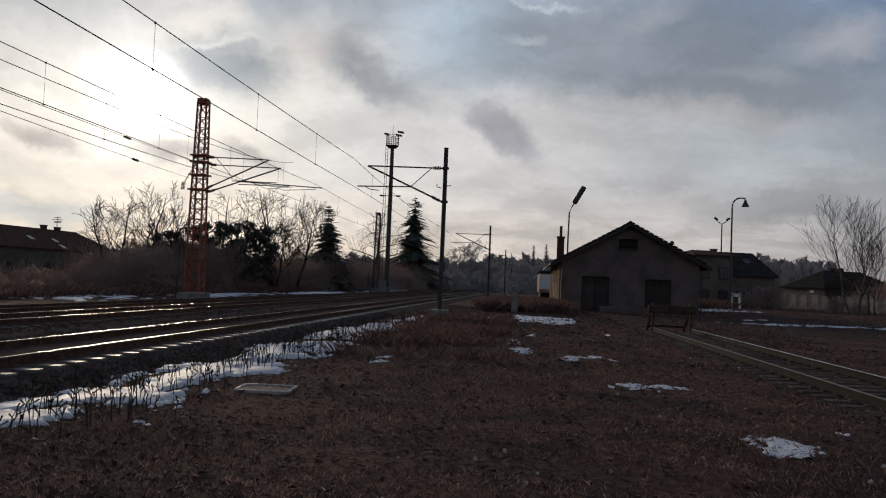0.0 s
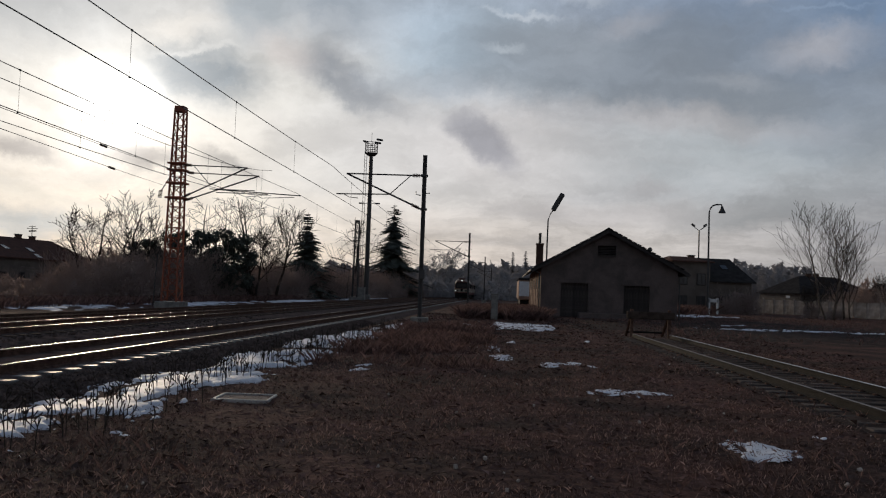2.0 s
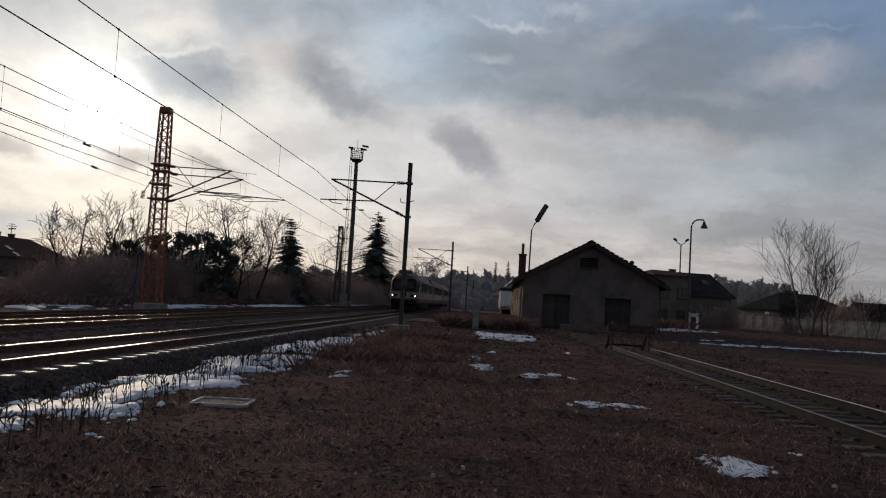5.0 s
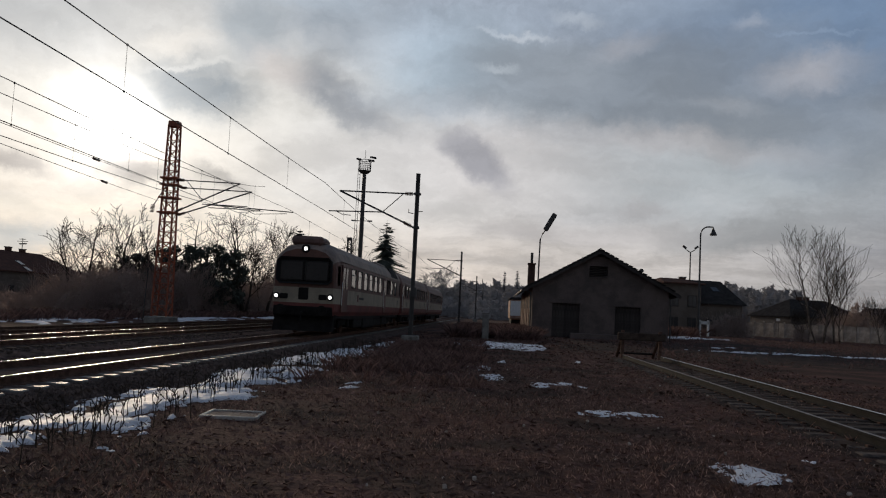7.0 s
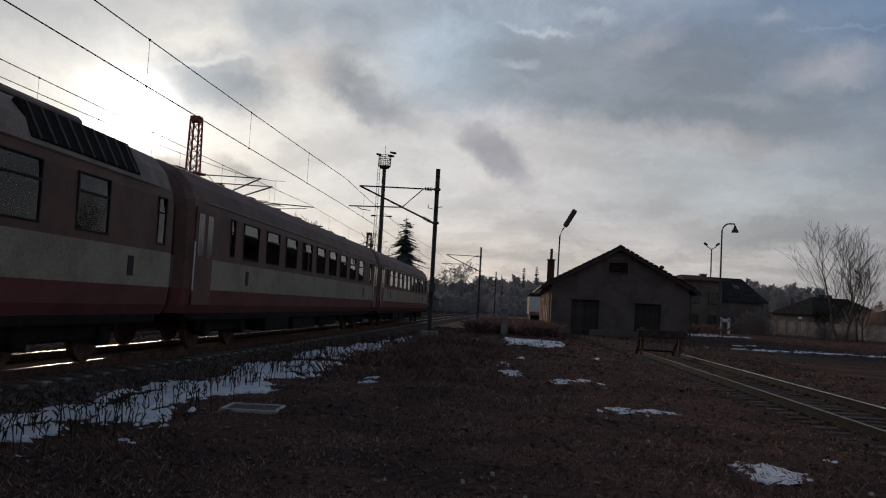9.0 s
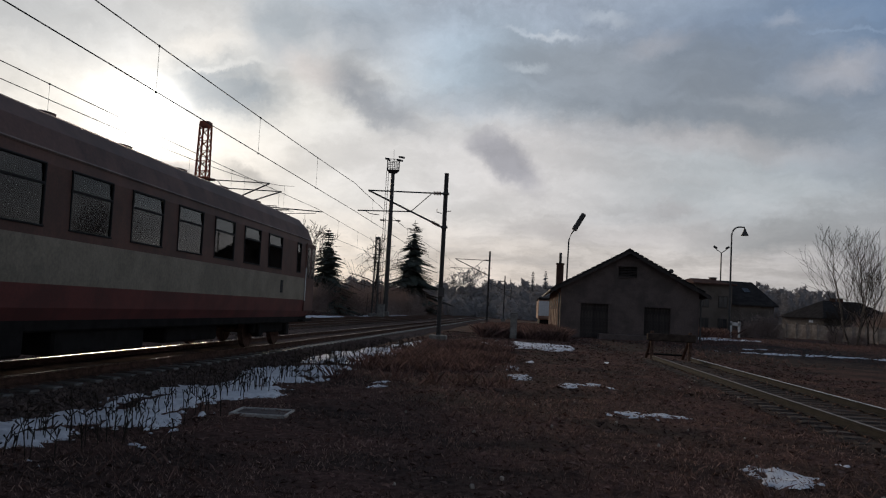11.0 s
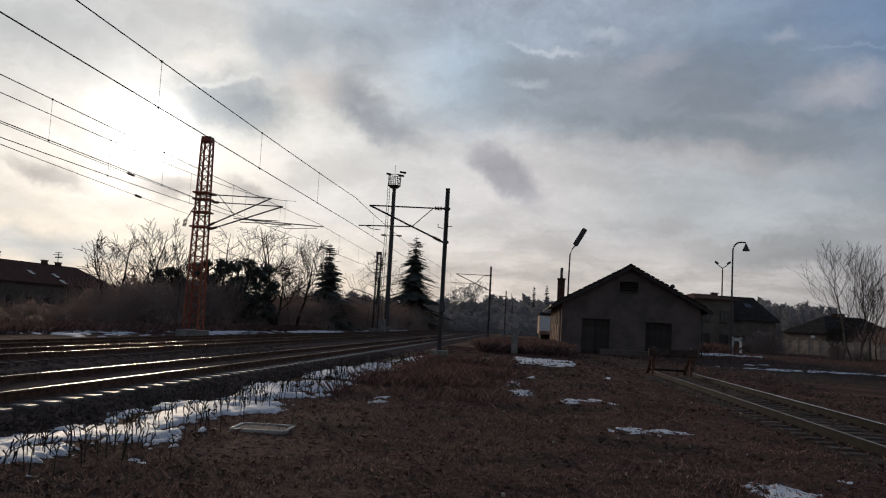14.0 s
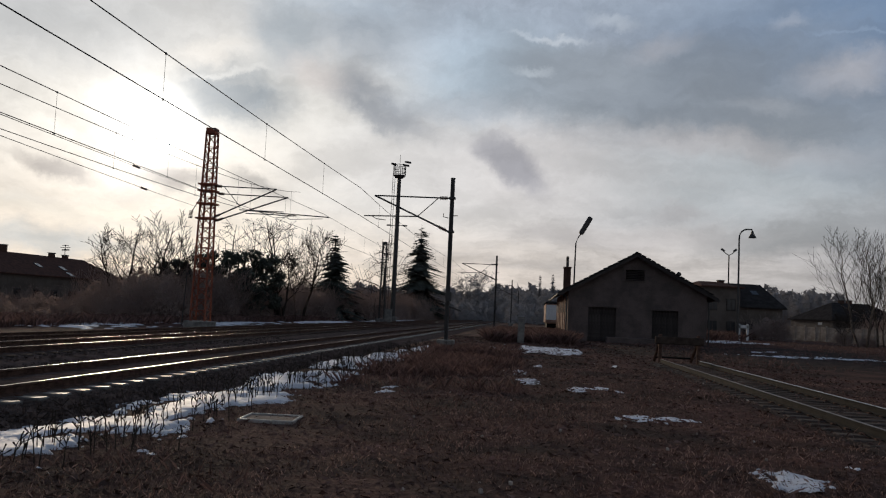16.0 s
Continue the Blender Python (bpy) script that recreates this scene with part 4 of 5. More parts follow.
part("dipoles", Shape().tube([(-0.8, 0, 1.6), (0.8, 0, 1.6)], 0.04, 4).tube([(-0.5, 0, 1.9), (0.5, 0, 1.9)], 0.04, 4).tube([(-0.3, -0.3, 1.2), (0.4, 0.4, 1.3)], 0.1, 5), STEEL, ant)

gabled_house("station_house", pose(23.0, 113, 0, 0, 0, 12), 4.8, 8, 6.5, 7.15, "brownish rendered two-storey house beyond the shed", WALLCREAM, TILE, 2, 1.4, ((1.6, 0, 0.3),))
gabled_house("station_annex", pose(27.9, 116, 0, 0, 0, 13), 6.0, 10, 4.3, 7.15, "lower dark-roofed wing with skylights beside the house", WALLCREAM, ROOF, 2, 0.9, (), ((-1.9, 0.62), (0.6, 0.6)))
# tree shade over the tiles is given by the darker ROOF colour
gabled_house("bungalow", pose(50.6, 141, 0, 0, 0, 19), 14, 10, 3.4, 6.0, "low house behind the fence, tiled roof darkened for tree shade", WALLCREAM, ROOF, 4, 4.0, ((-1.6, 0, 0.55), (-0.2, 0, 0.55)))
gabled_house("bungalow", pose(74, 158, 0, 0, 0, 5), 14, 9, 3.2, 5.6, "low grey-roofed house behind the fence", WALLCREAM, ROOF, 4, 0, ())


def concrete_fence():
    f = thing("concrete_fence", pose(35.5, 123, 0.15), "fence of pale concrete panels between posts", "fence")
    p0, p1 = Vector((0, 0, 0)), Vector((17.0, -43, 0))
    way = (p1 - p0).normalized()
    n = int((p1 - p0).length / 2.05)
    a = math.degrees(math.atan2(way.y, way.x))
    panel = Shape().box((1.02, 0, 0.98), (1.84, 0.07, 1.86), 0.015).mesh("panel", PANEL)
    post = Shape().box((0, 0, 1.03), (0.16, 0.17, 2.15), 0.02).mesh("post", PANEL)
    for i in range(n):
        q = p0 + way * 2.05 * i
        part("post", post, None, f).matrix_basis = pose(q.x, q.y, 0, 0, 0, a)
        part("panel", panel, None, f).matrix_basis = pose(q.x, q.y, random.uniform(-0.05, 0.03), 0, random.uniform(-0.5, 0.5), a)


concrete_fence()
fs = thing("fence_sign", pose(37.95, 116.2, 2.55, 0, 0, -68), "small white sign fixed above the concrete fence", "sign")
part("board", Shape().box((0, 0, 0), (0.75, 0.03, 0.32), 0.01), WHITE, fs)
part("post", Shape().tube([(0, 0.05, -2.4), (0, 0.05, 0.1)], 0.03, 6), STEEL, fs)
wb = thing("white_marker_board", pose(23.7, 97.5, 0.1), "small white enamel board on twin posts", "sign")
for sx in (-0.45, 0.45):
    part("post", Shape().box((sx, 0, 0.9), (0.24, 0.12, 1.9), 0.02), WHITE, wb)
part("board", Shape().box((0, -0.02, 1.55), (1.2, 0.08, 0.35), 0.02), WHITE, wb)

cb = thing("relay_cabinet", pose(-18.3, 110, 0), "weathered concrete cabinet beside the track", "cabinet")
part("body", Shape().box((0, 0, 0.85), (0.9, 0.7, 1.75), 0.04), CONCRETE, cb)
part("lid", Shape().box((0, 0, 1.76), (1.0, 0.8, 0.1), 0.03), CONCRETE, cb)
cp = thing("concrete_post", pose(-0.45, 52.5, 0), "grey concrete marker post in dead weeds", "post")
part("shaft", Shape().box((0, 0, 0.75), (0.42, 0.3, 1.6), 0.04), CONCRETE, cp)
part("cap", Shape().box((0, 0, 1.57), (0.46, 0.34, 0.07), 0.02), CONCRETE, cp)

# parked railcar, seen past the shed
pk = thing("parked_wagon", pose(3.4, 104, 0), "parked orange and white railway wagon behind the shed", "wagon")
part("body", Shape().box((0, 7, 2.2), (2.8, 14, 2.5), 0.15), SIDEWALL, pk)
part("end_panel", Shape().box((-0.5, -0.03, 2.3), (1.7, 0.08, 1.8), 0.03), WHITE, pk, "white end panel")
part("wagon_roof", Shape().box((0, 7, 3.5), (2.9, 14.3, 0.3), 0.12), ROOF, pk)
part("underframe", Shape().box((0, 7, 0.7), (2.4, 13, 0.6), 0.05), BLACK, pk)
for wy in (2.5, 4.3, 9.7, 11.5):
    part("wheelset", Shape().tube([(-0.8, wy, 0.45), (-0.66, wy, 0.45)], 0.47, 14).tube([(0.66, wy, 0.45), (0.8, wy, 0.45)], 0.47, 14).tube([(-0.7, wy, 0.45), (0.7, wy, 0.45)], 0.08, 6), RUST, pk)

# concrete inspection cover in the grass
cv = thing("inspection_cover", pose(-3.57, 11.85, ground_z(-3.57, 11.85) + 0.012, 0, 0, 4), "flat concrete cover slab with a pale rim in grass", "cover slab")
part("slab", Shape().box((0, 0, -0.02), (0.70, 0.62, 0.07), 0.012), PLASTER, cv)
for c, s in (((0, -0.335, -0.01), (0.78, 0.05, 0.09)), ((0, 0.335, -0.01), (0.78, 0.05, 0.09)), ((-0.37, 0, -0.01), (0.04, 0.61, 0.09)), ((0.37, 0, -0.01), (0.04, 0.61, 0.09))):
    part("rim", Shape().box(c, s, 0.012), RIMSTONE, cv, "pale worn concrete rim")


# ---------------------------------------------------------------- snow
def snow_patch(x0, x1, y0, y1, seed, cover, step, label, cx=None, thick=0.05, sharp=1.0):
    """A thin sheet of old snow whose ragged edge sinks into the ground."""
    xs, ys = np.arange(x0, x1, step), np.arange(y0, y1, step * 1.4)
    sh = Shape()
    fineness = 1.0 if cx else 1.7 if x1 - x0 < 3 else 1.0 if y1 < 60 else 0.5
    for y in ys:
        for x in xs:
            u, v = (x - (x0 + x1) / 2) / ((x1 - x0) / 2), (y - (y0 + y1) / 2) / ((y1 - y0) / 2)
            edge = 1 - (u * u + v * v) ** 0.8
            if cx:
                edge = 1 - min(1.6, abs((x - cx(y)[0]) / cx(y)[1]) ** 2) - 5 * max(0.0, abs(v) - 0.9)
            m = (0.55 * hills(x, y * 0.8, 11.0, seed + 5) + 0.3 * hills(x, y * 0.6, 19.0, seed + 1) if cx else 0.8 * hills(x, y * 0.6, 12.0, seed + 1) - 0.06 if y1 < 30 else 0.0) + edge * 1.0 - cover + 1.3 * hills(x, y * 0.7, 1.3, seed) + 1.0 * hills(x * 0.8, y * 0.5, 2.6 * fineness, seed + 2) + 0.8 * hills(x, y * 0.7, 7.0 * fineness, seed)
            h = thick * math.tanh(m * 2.2) * sharp
            sh.v.append((float(x), float(y), ground_z(x, y) + h - 0.004 + 0.008 * hills(x, y, 6, seed)))
    n = len(xs)
    zs = [v[2] - ground_z(v[0], v[1]) for v in sh.v]
    for j in range(len(ys) - 1):
        for i in range(n - 1):
            q = (j * n + i, j * n + i + 1, (j + 1) * n + i + 1, (j + 1) * n + i)
            if max(zs[k] for k in q) > -0.005:
                sh.f.append(q)
    sh.m = [0] * len(sh.f)
    ob = part("snow_patch", sh, SNOW, smooth=True)
    return tagged(ob, label, "snow", "snow patches", "stuff" if cx or y0 > 45 or x0 < -15 else "")


def strip_mid(y):
    return (-5.08 + 0.28 * hills(0, y, 0.45, 9) - 0.32 * min(1, max(0, (10.4 - y) / 2.2)), 1.0 - 0.38 * min(1, max(0, (10.4 - y) / 2.4)))


snow_patch(-6.4, -3.8, 7.4, 15.6, 11, 0.38, 0.035, "long ragged strip of old snow beside the ballast", strip_mid, 0.06)
snow_patch(-6.4, -3.8, 15.6, 20.6, 12, 0.44, 0.05, "ragged strip of old snow beside the ballast", strip_mid, 0.09)
snow_patch(-6.2, -3.9, 22.0, 31.5, 13, 0.48, 0.07, "thin ragged snow pierced by dead stalks", strip_mid, 0.09)
snow_patch(-5.6, -3.9, 33.0, 40.0, 14, 0.4, 0.07, "thin ragged snow near the mast foot", lambda y: (-4.5, 0.7), 0.07)
for i, (x0, x1, y0, y1, c) in enumerate([(-1.9, 2.7, 38.0, 47.6, 0.05), (-0.55, 0.0, 23.8, 26.2, 0.25), (-0.3, 0.45, 20.2, 21.9, 0.3), (0.75, 1.65, 19.0, 20.7, 0.35), (1.6, 1.95, 19.6, 20.8, 0.25), (1.98, 2.25, 19.3, 20.0, 0.2), (1.45, 2.3, 14.0, 15.1, 0.2), (2.15, 2.95, 14.4, 15.0, 0.35), (2.45, 3.25, 8.8, 10.05, 0.62), (-3.0, -2.6, 16.4, 17.9, 0.3), (3.75, 3.9, 10.3, 10.6, 0.1), (0.2, 0.5, 27.5, 28.6, 0.3), (3.0, 3.3, 30.5, 31.6, 0.2)]):
    snow_patch(x0, x1, y0, y1, 20 + i * 3, c, 0.03 if y1 < 30 else 0.1, "small melting patch of old snow on dead grass", None, 0.026 if y1 < 30 else 0.045)
for i, (x0, x1, y0, y1, c) in enumerate([(10, 24, 47.5, 50.8, 0.5), (15, 40, 48.0, 52, 0.55), (14.5, 22.5, 76, 86, 0.4), (13, 17, 54, 57, 0.55), (-27, -21.5, 38, 52, 0.50), (-25.5, -21.0, 52, 76, 0.46), (-24, -20.8, 78, 105, 0.45), (-23, -20, 110, 160, 0.3)]):
    snow_patch(x0, x1, y0, y1, 50 + i * 3, c, 0.22, "thin snow remaining on flat distant ground", None, 0.08)


# ---------------------------------------------------------------- dead grass and weeds
def blades(name, n, area, h0, h1, mat, seed, label, keep=None, width=0.010, power=1.0, clump=1):
    rng = np.random.default_rng(seed)
    sh = Shape()
    (x0, x1), (y0, y1) = area
    for i in range(n):
        cy = y0 + (y1 - y0) * rng.random() ** power
        cx = x0 + (x1 - x0) * rng.random()
        if keep and not keep(cx, cy):
            continue
        for k in range(clump):
            x, y = cx + rng.normal() * 0.05, cy + rng.normal() * 0.05
            z = ground_z(x, y) - 0.01
            h = h0 + (h1 - h0) * rng.random()
            a = rng.random() * 6.28
            lx, ly = rng.normal() * 0.55 * h, rng.normal() * 0.55 * h
            wx, wy = math.cos(a) * width, math.sin(a) * width
            o = len(sh.v)
            sh.v += [(x - wx, y - wy, z), (x + wx, y + wy, z), (x + lx * 0.4 + wx * 0.7, y + ly * 0.4 + wy * 0.7, z + h * 0.6), (x + lx, y + ly, z + h)]
            sh.f += [(o, o + 1, o + 2), (o, o + 2, o + 3)]
    sh.m = [0] * len(sh.f)
    ob = part(name, sh, mat)
    return tagged(ob, label, "grass", "", "stuff")


def off_snow(x, y):
    return hills(x, y, 0.6, 2.2) > -0.25 and not 4.9 < x < 7.15


blades("dead_grass", 62000, ((-5.3, 9.0), (5.0, 30.0)), 0.015, 0.06, STRAW, 1, "short flattened dead grass", off_snow, 0.005, 1.9, 2)
blades("tall_dead_grass", 5000, ((-4.2, 8.5), (7.0, 40.0)), 0.05, 0.15, WEED, 2, "scattered taller dead grass", lambda x, y: hills(x, y, 0.35, 5.5) > 0.12, 0.006, 1.4, 2)
blades("dead_weeds", 5200, ((-4.2, -0.2), (18.0, 42.0)), 0.10, 0.34, WEED, 3, "reddish brown dead weeds near the mast", lambda x, y: hills(x, y, 0.3, 8.5) + 0.4 * hills(x, y, 1.3, 2) > 0.0, 0.008, 1.0, 3)
blades("dead_weeds", 7500, ((-2.6, 2.8), (52.0, 76.0)), 0.2, 0.85, WEED, 4, "thick brown weeds beside the shed", lambda x, y: hills(x, y, 0.5, 6) + 0.15 * (x - 0.5) > -0.25, 0.012, 1.0, 5)
blades("yard_grass", 9000, ((7.6, 46.0), (36.0, 92.0)), 0.04, 0.22, WEED, 17, "short dead grass over the yard", lambda x, y: hills(x, y, 0.25, 3) > -0.2, 0.016, 1.0, 3)
blades("siding_grass", 1500, ((5.0, 7.0), (9.0, 34.0)), 0.02, 0.07, STRAW, 6, "dead grass between the rusty rails", None, 0.008, 1.2, 3)


def crumbs():
    """Crumbs of soil, dead leaves and flattened tufts that roughen the ground."""
    rng = np.random.default_rng(21)
    n = 100000
    y = 4.8 + 58 * rng.random(n) ** 2.3
    x = -5.4 + 16.4 * rng.random(n)
    sh = Shape()
    size = (0.008 + 0.022 * rng.random(n) ** 2) * (1 + y * 0.03)
    e = rng.normal(size=(n, 4, 3)) * np.array((1.0, 1.0, 0.55))
    for i in range(n):
        if 4.9 < x[i] < 7.1 and i % 3:
            continue
        c = np.array((x[i], y[i], ground_z(x[i], y[i]) + size[i] * 0.4))
        o = len(sh.v)
        sh.v += [tuple(c + e[i, k] * size[i]) for k in range(3)]
        sh.f += [(o, o + 1, o + 2)]
    sh.m = [0] * len(sh.f)
    ob = part("ground_litter", sh, CLOD)
    tagged(ob, "crumbled soil and dead leaf litter", "litter", "", "stuff")


crumbs()


def pebbles():
    """A few pale stones and crumbs lying in the grass."""
    rng = np.random.default_rng(33)
    sh = Shape()
    for i in range(90):
        y = 6.0 + 26 * rng.random() ** 1.6
        x = -3.4 + 8.6 * rng.random()
        s = 0.012 + 0.022 * rng.random()
        sh.box((x, y, ground_z(x, y) + s * 0.4), (s * 1.6, s * 1.3, s), s * 0.25, Euler(rng.random(3) * 6).to_matrix().to_4x4())
    ob = part("pale_pebbles", sh, PANEL)
    tagged(ob, "small pale stones lying in dead grass", "stones", "", "stuff")


pebbles()


def stalks():
    """Dry upright weed stems that pierce the snow strip."""
    rng = np.random.default_rng(9)
    sh = Shape()
    for i in range(400):
        y = 7.5 + 29 * rng.random() ** 1.2
        x = -4.75 + rng.normal() * 0.38 if y < 20 else -4.6 + rng.normal() * 0.5
        z, h = ground_z(x, y), 0.14 + 0.34 * rng.random() ** 1.5
        lean = rng.normal(size=2) * 0.12 * h
        top = (x + lean[0], y + lean[1], z + h)
        sh.tube([(x, y, z - 0.02), (x + lean[0] * 0.3, y + lean[1] * 0.3, z + h * 0.5), top], [0.007, 0.006, 0.004], 4)
        for k in range(rng.integers(1, 5)):
            u = 0.45 + 0.5 * rng.random()
            b = (x + lean[0] * u, y + lean[1] * u, z + h * u)
            sh.tube([b, (b[0] + rng.normal() * 0.05, b[1] + rng.normal() * 0.05, b[2] + 0.05 + 0.05 * rng.random())], [0.003, 0.009], 4)
    ob = part("weed_stalks", sh, BARK)
    tagged(ob, "dry upright weed stems piercing the snow", "weeds", "", "stuff")


stalks()


# ---------------------------------------------------------------- trees
def grow(sh, p, d, length, r, depth, rng, spread, rise, kids, thin):
    """One limb with its side limbs."""
    pts, rad = [p.copy()], [r]
    n = 4 if depth > 1 else 3
    for i in range(n):
        d = (d + Vector(rng.normal(size=3)) * 0.085 + Vector((0, 0, rise))).normalized()
        p = p + d * length / n
        pts.append(p.copy())
        rad.append(max(thin, r * (1 - 0.72 * (i + 1) / n)))
    sh.tube(pts, rad, 5 if depth > 2 else 3, False)
    if depth == 0:
        return
    for k in range(kids if depth > 1 else kids + 1):
        u = 0.25 + 0.75 * (k + rng.random()) / kids
        j = min(n - 1, int(u * n))
        q = pts[j].lerp(pts[j + 1], min(1, u * n - j))
        side = Vector(rng.normal(size=3)).cross(d).normalized()
        nd = (d * (1 - spread * 0.45) + side * spread).normalized()
        grow(sh, q, nd, length * (0.52 + 0.2 * rng.random()), max(thin, rad[j] * 0.55), depth - 1, rng, spread, rise, kids, thin)


def bare_tree(m, h, label, seed, stems=1, limbs=7, spread=0.75, rise=0.10, mat=None, depth=3, fork=0.25, thin=0.016, name="bare_tree", kids=5):
    rng = np.random.default_rng(seed)
    t = thing(name, m, label, "tree")
    trunk, crown = Shape(), Shape()
    for s in range(stems):
        a = rng.random() * 6.28
        lean = Vector((math.cos(a), math.sin(a), 0)) * (0.22 if stems > 1 else 0.05)
        base = Vector((math.cos(a), math.sin(a), 0)) * (0.35 if stems > 1 else 0)
        hh = h * (1 if s == 0 else 0.6 + 0.35 * rng.random())
        pts = [base + lean * hh * u + Vector((*rng.normal(size=2) * 0.012 * hh, hh * u)) for u in np.linspace(0, 0.97, 7)]
        r0 = (0.017 * hh + 0.03) * (0.55 if name == "birch" else 1)
        rad = [max(thin, r0 * (1 - 0.9 * u)) for u in np.linspace(0, 1, 7)]
        trunk.tube(pts, rad, 6, True)
        for k in range(limbs):
            u = fork + (0.95 - fork) * (k + 0.6 * rng.random()) / limbs
            i = min(5, int(u * 6))
            q = pts[i].lerp(pts[i + 1], u * 6 - i)
            b = k * 2.4 + rng.random()
            d = Vector((math.cos(b) * spread, math.sin(b) * spread, 0.35 + rise * 3)).normalized()
            grow(crown, q, d, hh * (0.46 * (1.05 - u)) + 0.08 * hh, rad[i] * 0.55, depth - 1, rng, spread, rise, kids, thin)
    part("trunk", trunk, BIRCH if name == "birch" else mat or BARK, t, smooth=True)
    part("crown", crown, mat or BARK, t, "bare branches and fine twigs")
    return t


def conifer(m, h, w, label, seed, dense=1.0, mat=None, name="conifer"):
    rng = np.random.default_rng(seed)
    t = thing(name, m, label, "tree")
    part("trunk", Shape().tube([(0, 0, -0.1), (0.05, 0, h * 0.5), (0, 0, h)], [0.02 * h, 0.012 * h, 0.02], 6), BARK, t)
    sh = Shape()
    z = h * 0.06
    while z < h * 0.985:
        u = z / h
        reach = w * (1 - u) ** 0.95 * (0.80 + 0.20 * math.sin(z * 1.7 + seed)) + 0.10
        for k in range(max(4, int(13 * dense * (1 - u * 0.4)))):
            a = rng.random() * 6.28
            L = reach * (0.35 + 0.8 * rng.random() ** 0.8)
            droop = -0.20 * L + 0.1 * L * rng.random() + (0.35 * L if u > 0.85 else 0)
            tip = Vector((math.cos(a) * L, math.sin(a) * L, z + droop))
            root = Vector((0, 0, z + 0.12 * L))
            side = Vector((-math.sin(a), math.cos(a), 0))
            n = max(5, int(L * 7))
            for i in range(n):
                v = (i + rng.random()) / n
                q = root.lerp(tip, v)
                s = (0.38 + 0.24 * L * (1 - v)) * (0.45 + 0.55 * min(1, (1 - u) * 3)) * (0.6 + 0.7 * rng.random())
                for sg in (-1, 1):
                    e = q + side * sg * s + (tip - root) * 0.16 + Vector((0, 0, -0.10 - 0.12 * rng.random()))
                    o = len(sh.v)
                    sh.v += [tuple(q), tuple(q + (tip - root).normalized() * 0.34 + Vector((0, 0, -0.08))), tuple(e)]
                    sh.f.append((o, o + 1, o + 2))
        z += 0.22 + 0.22 * rng.random()
    sh.m = [0] * len(sh.f)
    part("crown", sh, mat or NEEDLE, t, "dark drooping needle branches")
    return t


def pine(m, h, w, label, seed):
    """A bushy pine: short limbs that carry rounded clumps of needles."""
    rng = np.random.default_rng(seed)
    t = thing("pine", m, label, "tree")
    trunk, crown = Shape().tube([(0, 0, -0.1), (0.1, 0, h * 0.5), (0, 0.1, h * 0.9)], [0.16, 0.12, 0.04], 6), Shape()
    for k in range(17):
        u = 0.22 + 0.74 * (k + rng.random()) / 17
        a, reach = k * 2.4 + rng.random(), w * 0.5 * math.sqrt(max(0.05, 1 - (u * 1.35 - 0.4) ** 2)) * (0.55 + 0.6 * rng.random())
        c = Vector((math.cos(a) * reach, math.sin(a) * reach, h * u))
        trunk.tube([(0, 0, h * u * 0.86), c * 0.6 + Vector((0, 0, h * u * 0.37)), c], [0.06, 0.04, 0.02], 4)
        r = (0.55 + 0.5 * rng.random()) * w * 0.22
        for i in range(170):
            q = Vector(rng.normal(size=3)).normalized() * r * rng.random() ** 0.4
            q.z *= 0.62
            e = rng.normal(size=(3, 3)) * 0.13
            crown.add([tuple(c + q + Vector(x)) for x in e], [(0, 1, 2)])
    part("trunk", trunk, BARK, t)
    part("crown", crown, NEEDLE, t, "rounded dark clumps of needles")
    return t


def shrub_shape(seed, w, h, n_stem, n_fleck):
    rng = np.random.default_rng(seed)
    sh = Shape()
    for i in range(n_stem):
        a, rr = rng.random() * 6.28, w * 0.35 * rng.random() ** 0.5
        p = Vector((math.cos(a) * rr, math.sin(a) * rr, 0))
        d = Vector((math.cos(a) * 0.45, math.sin(a) * 0.45, 1)).normalized()
        grow(sh, p, d, h * (0.45 + 0.4 * rng.random()), 0.03, 2, rng, 0.6, 0.12, 4, 0.011)
    for i in range(n_fleck):
        a = rng.random() * 6.28
        zz = rng.random() ** 0.8
        rr = w * 0.5 * math.sqrt(max(0.05, 1 - (zz * 1.02) ** 2.2)) * rng.random() ** 0.4
        q = np.array((math.cos(a) * rr, math.sin(a) * rr, zz * h * (0.82 + 0.25 * math.sin(a * 3 + seed))))
        e = rng.normal(size=(3, 3)) * 0.11
        o = len(sh.v)
        sh.v += [tuple(q + e[0]), tuple(q + e[1]), tuple(q + e[2])]
        sh.f.append((o, o + 1, o + 2))
    sh.m = [0] * (len(sh.f))
    return sh


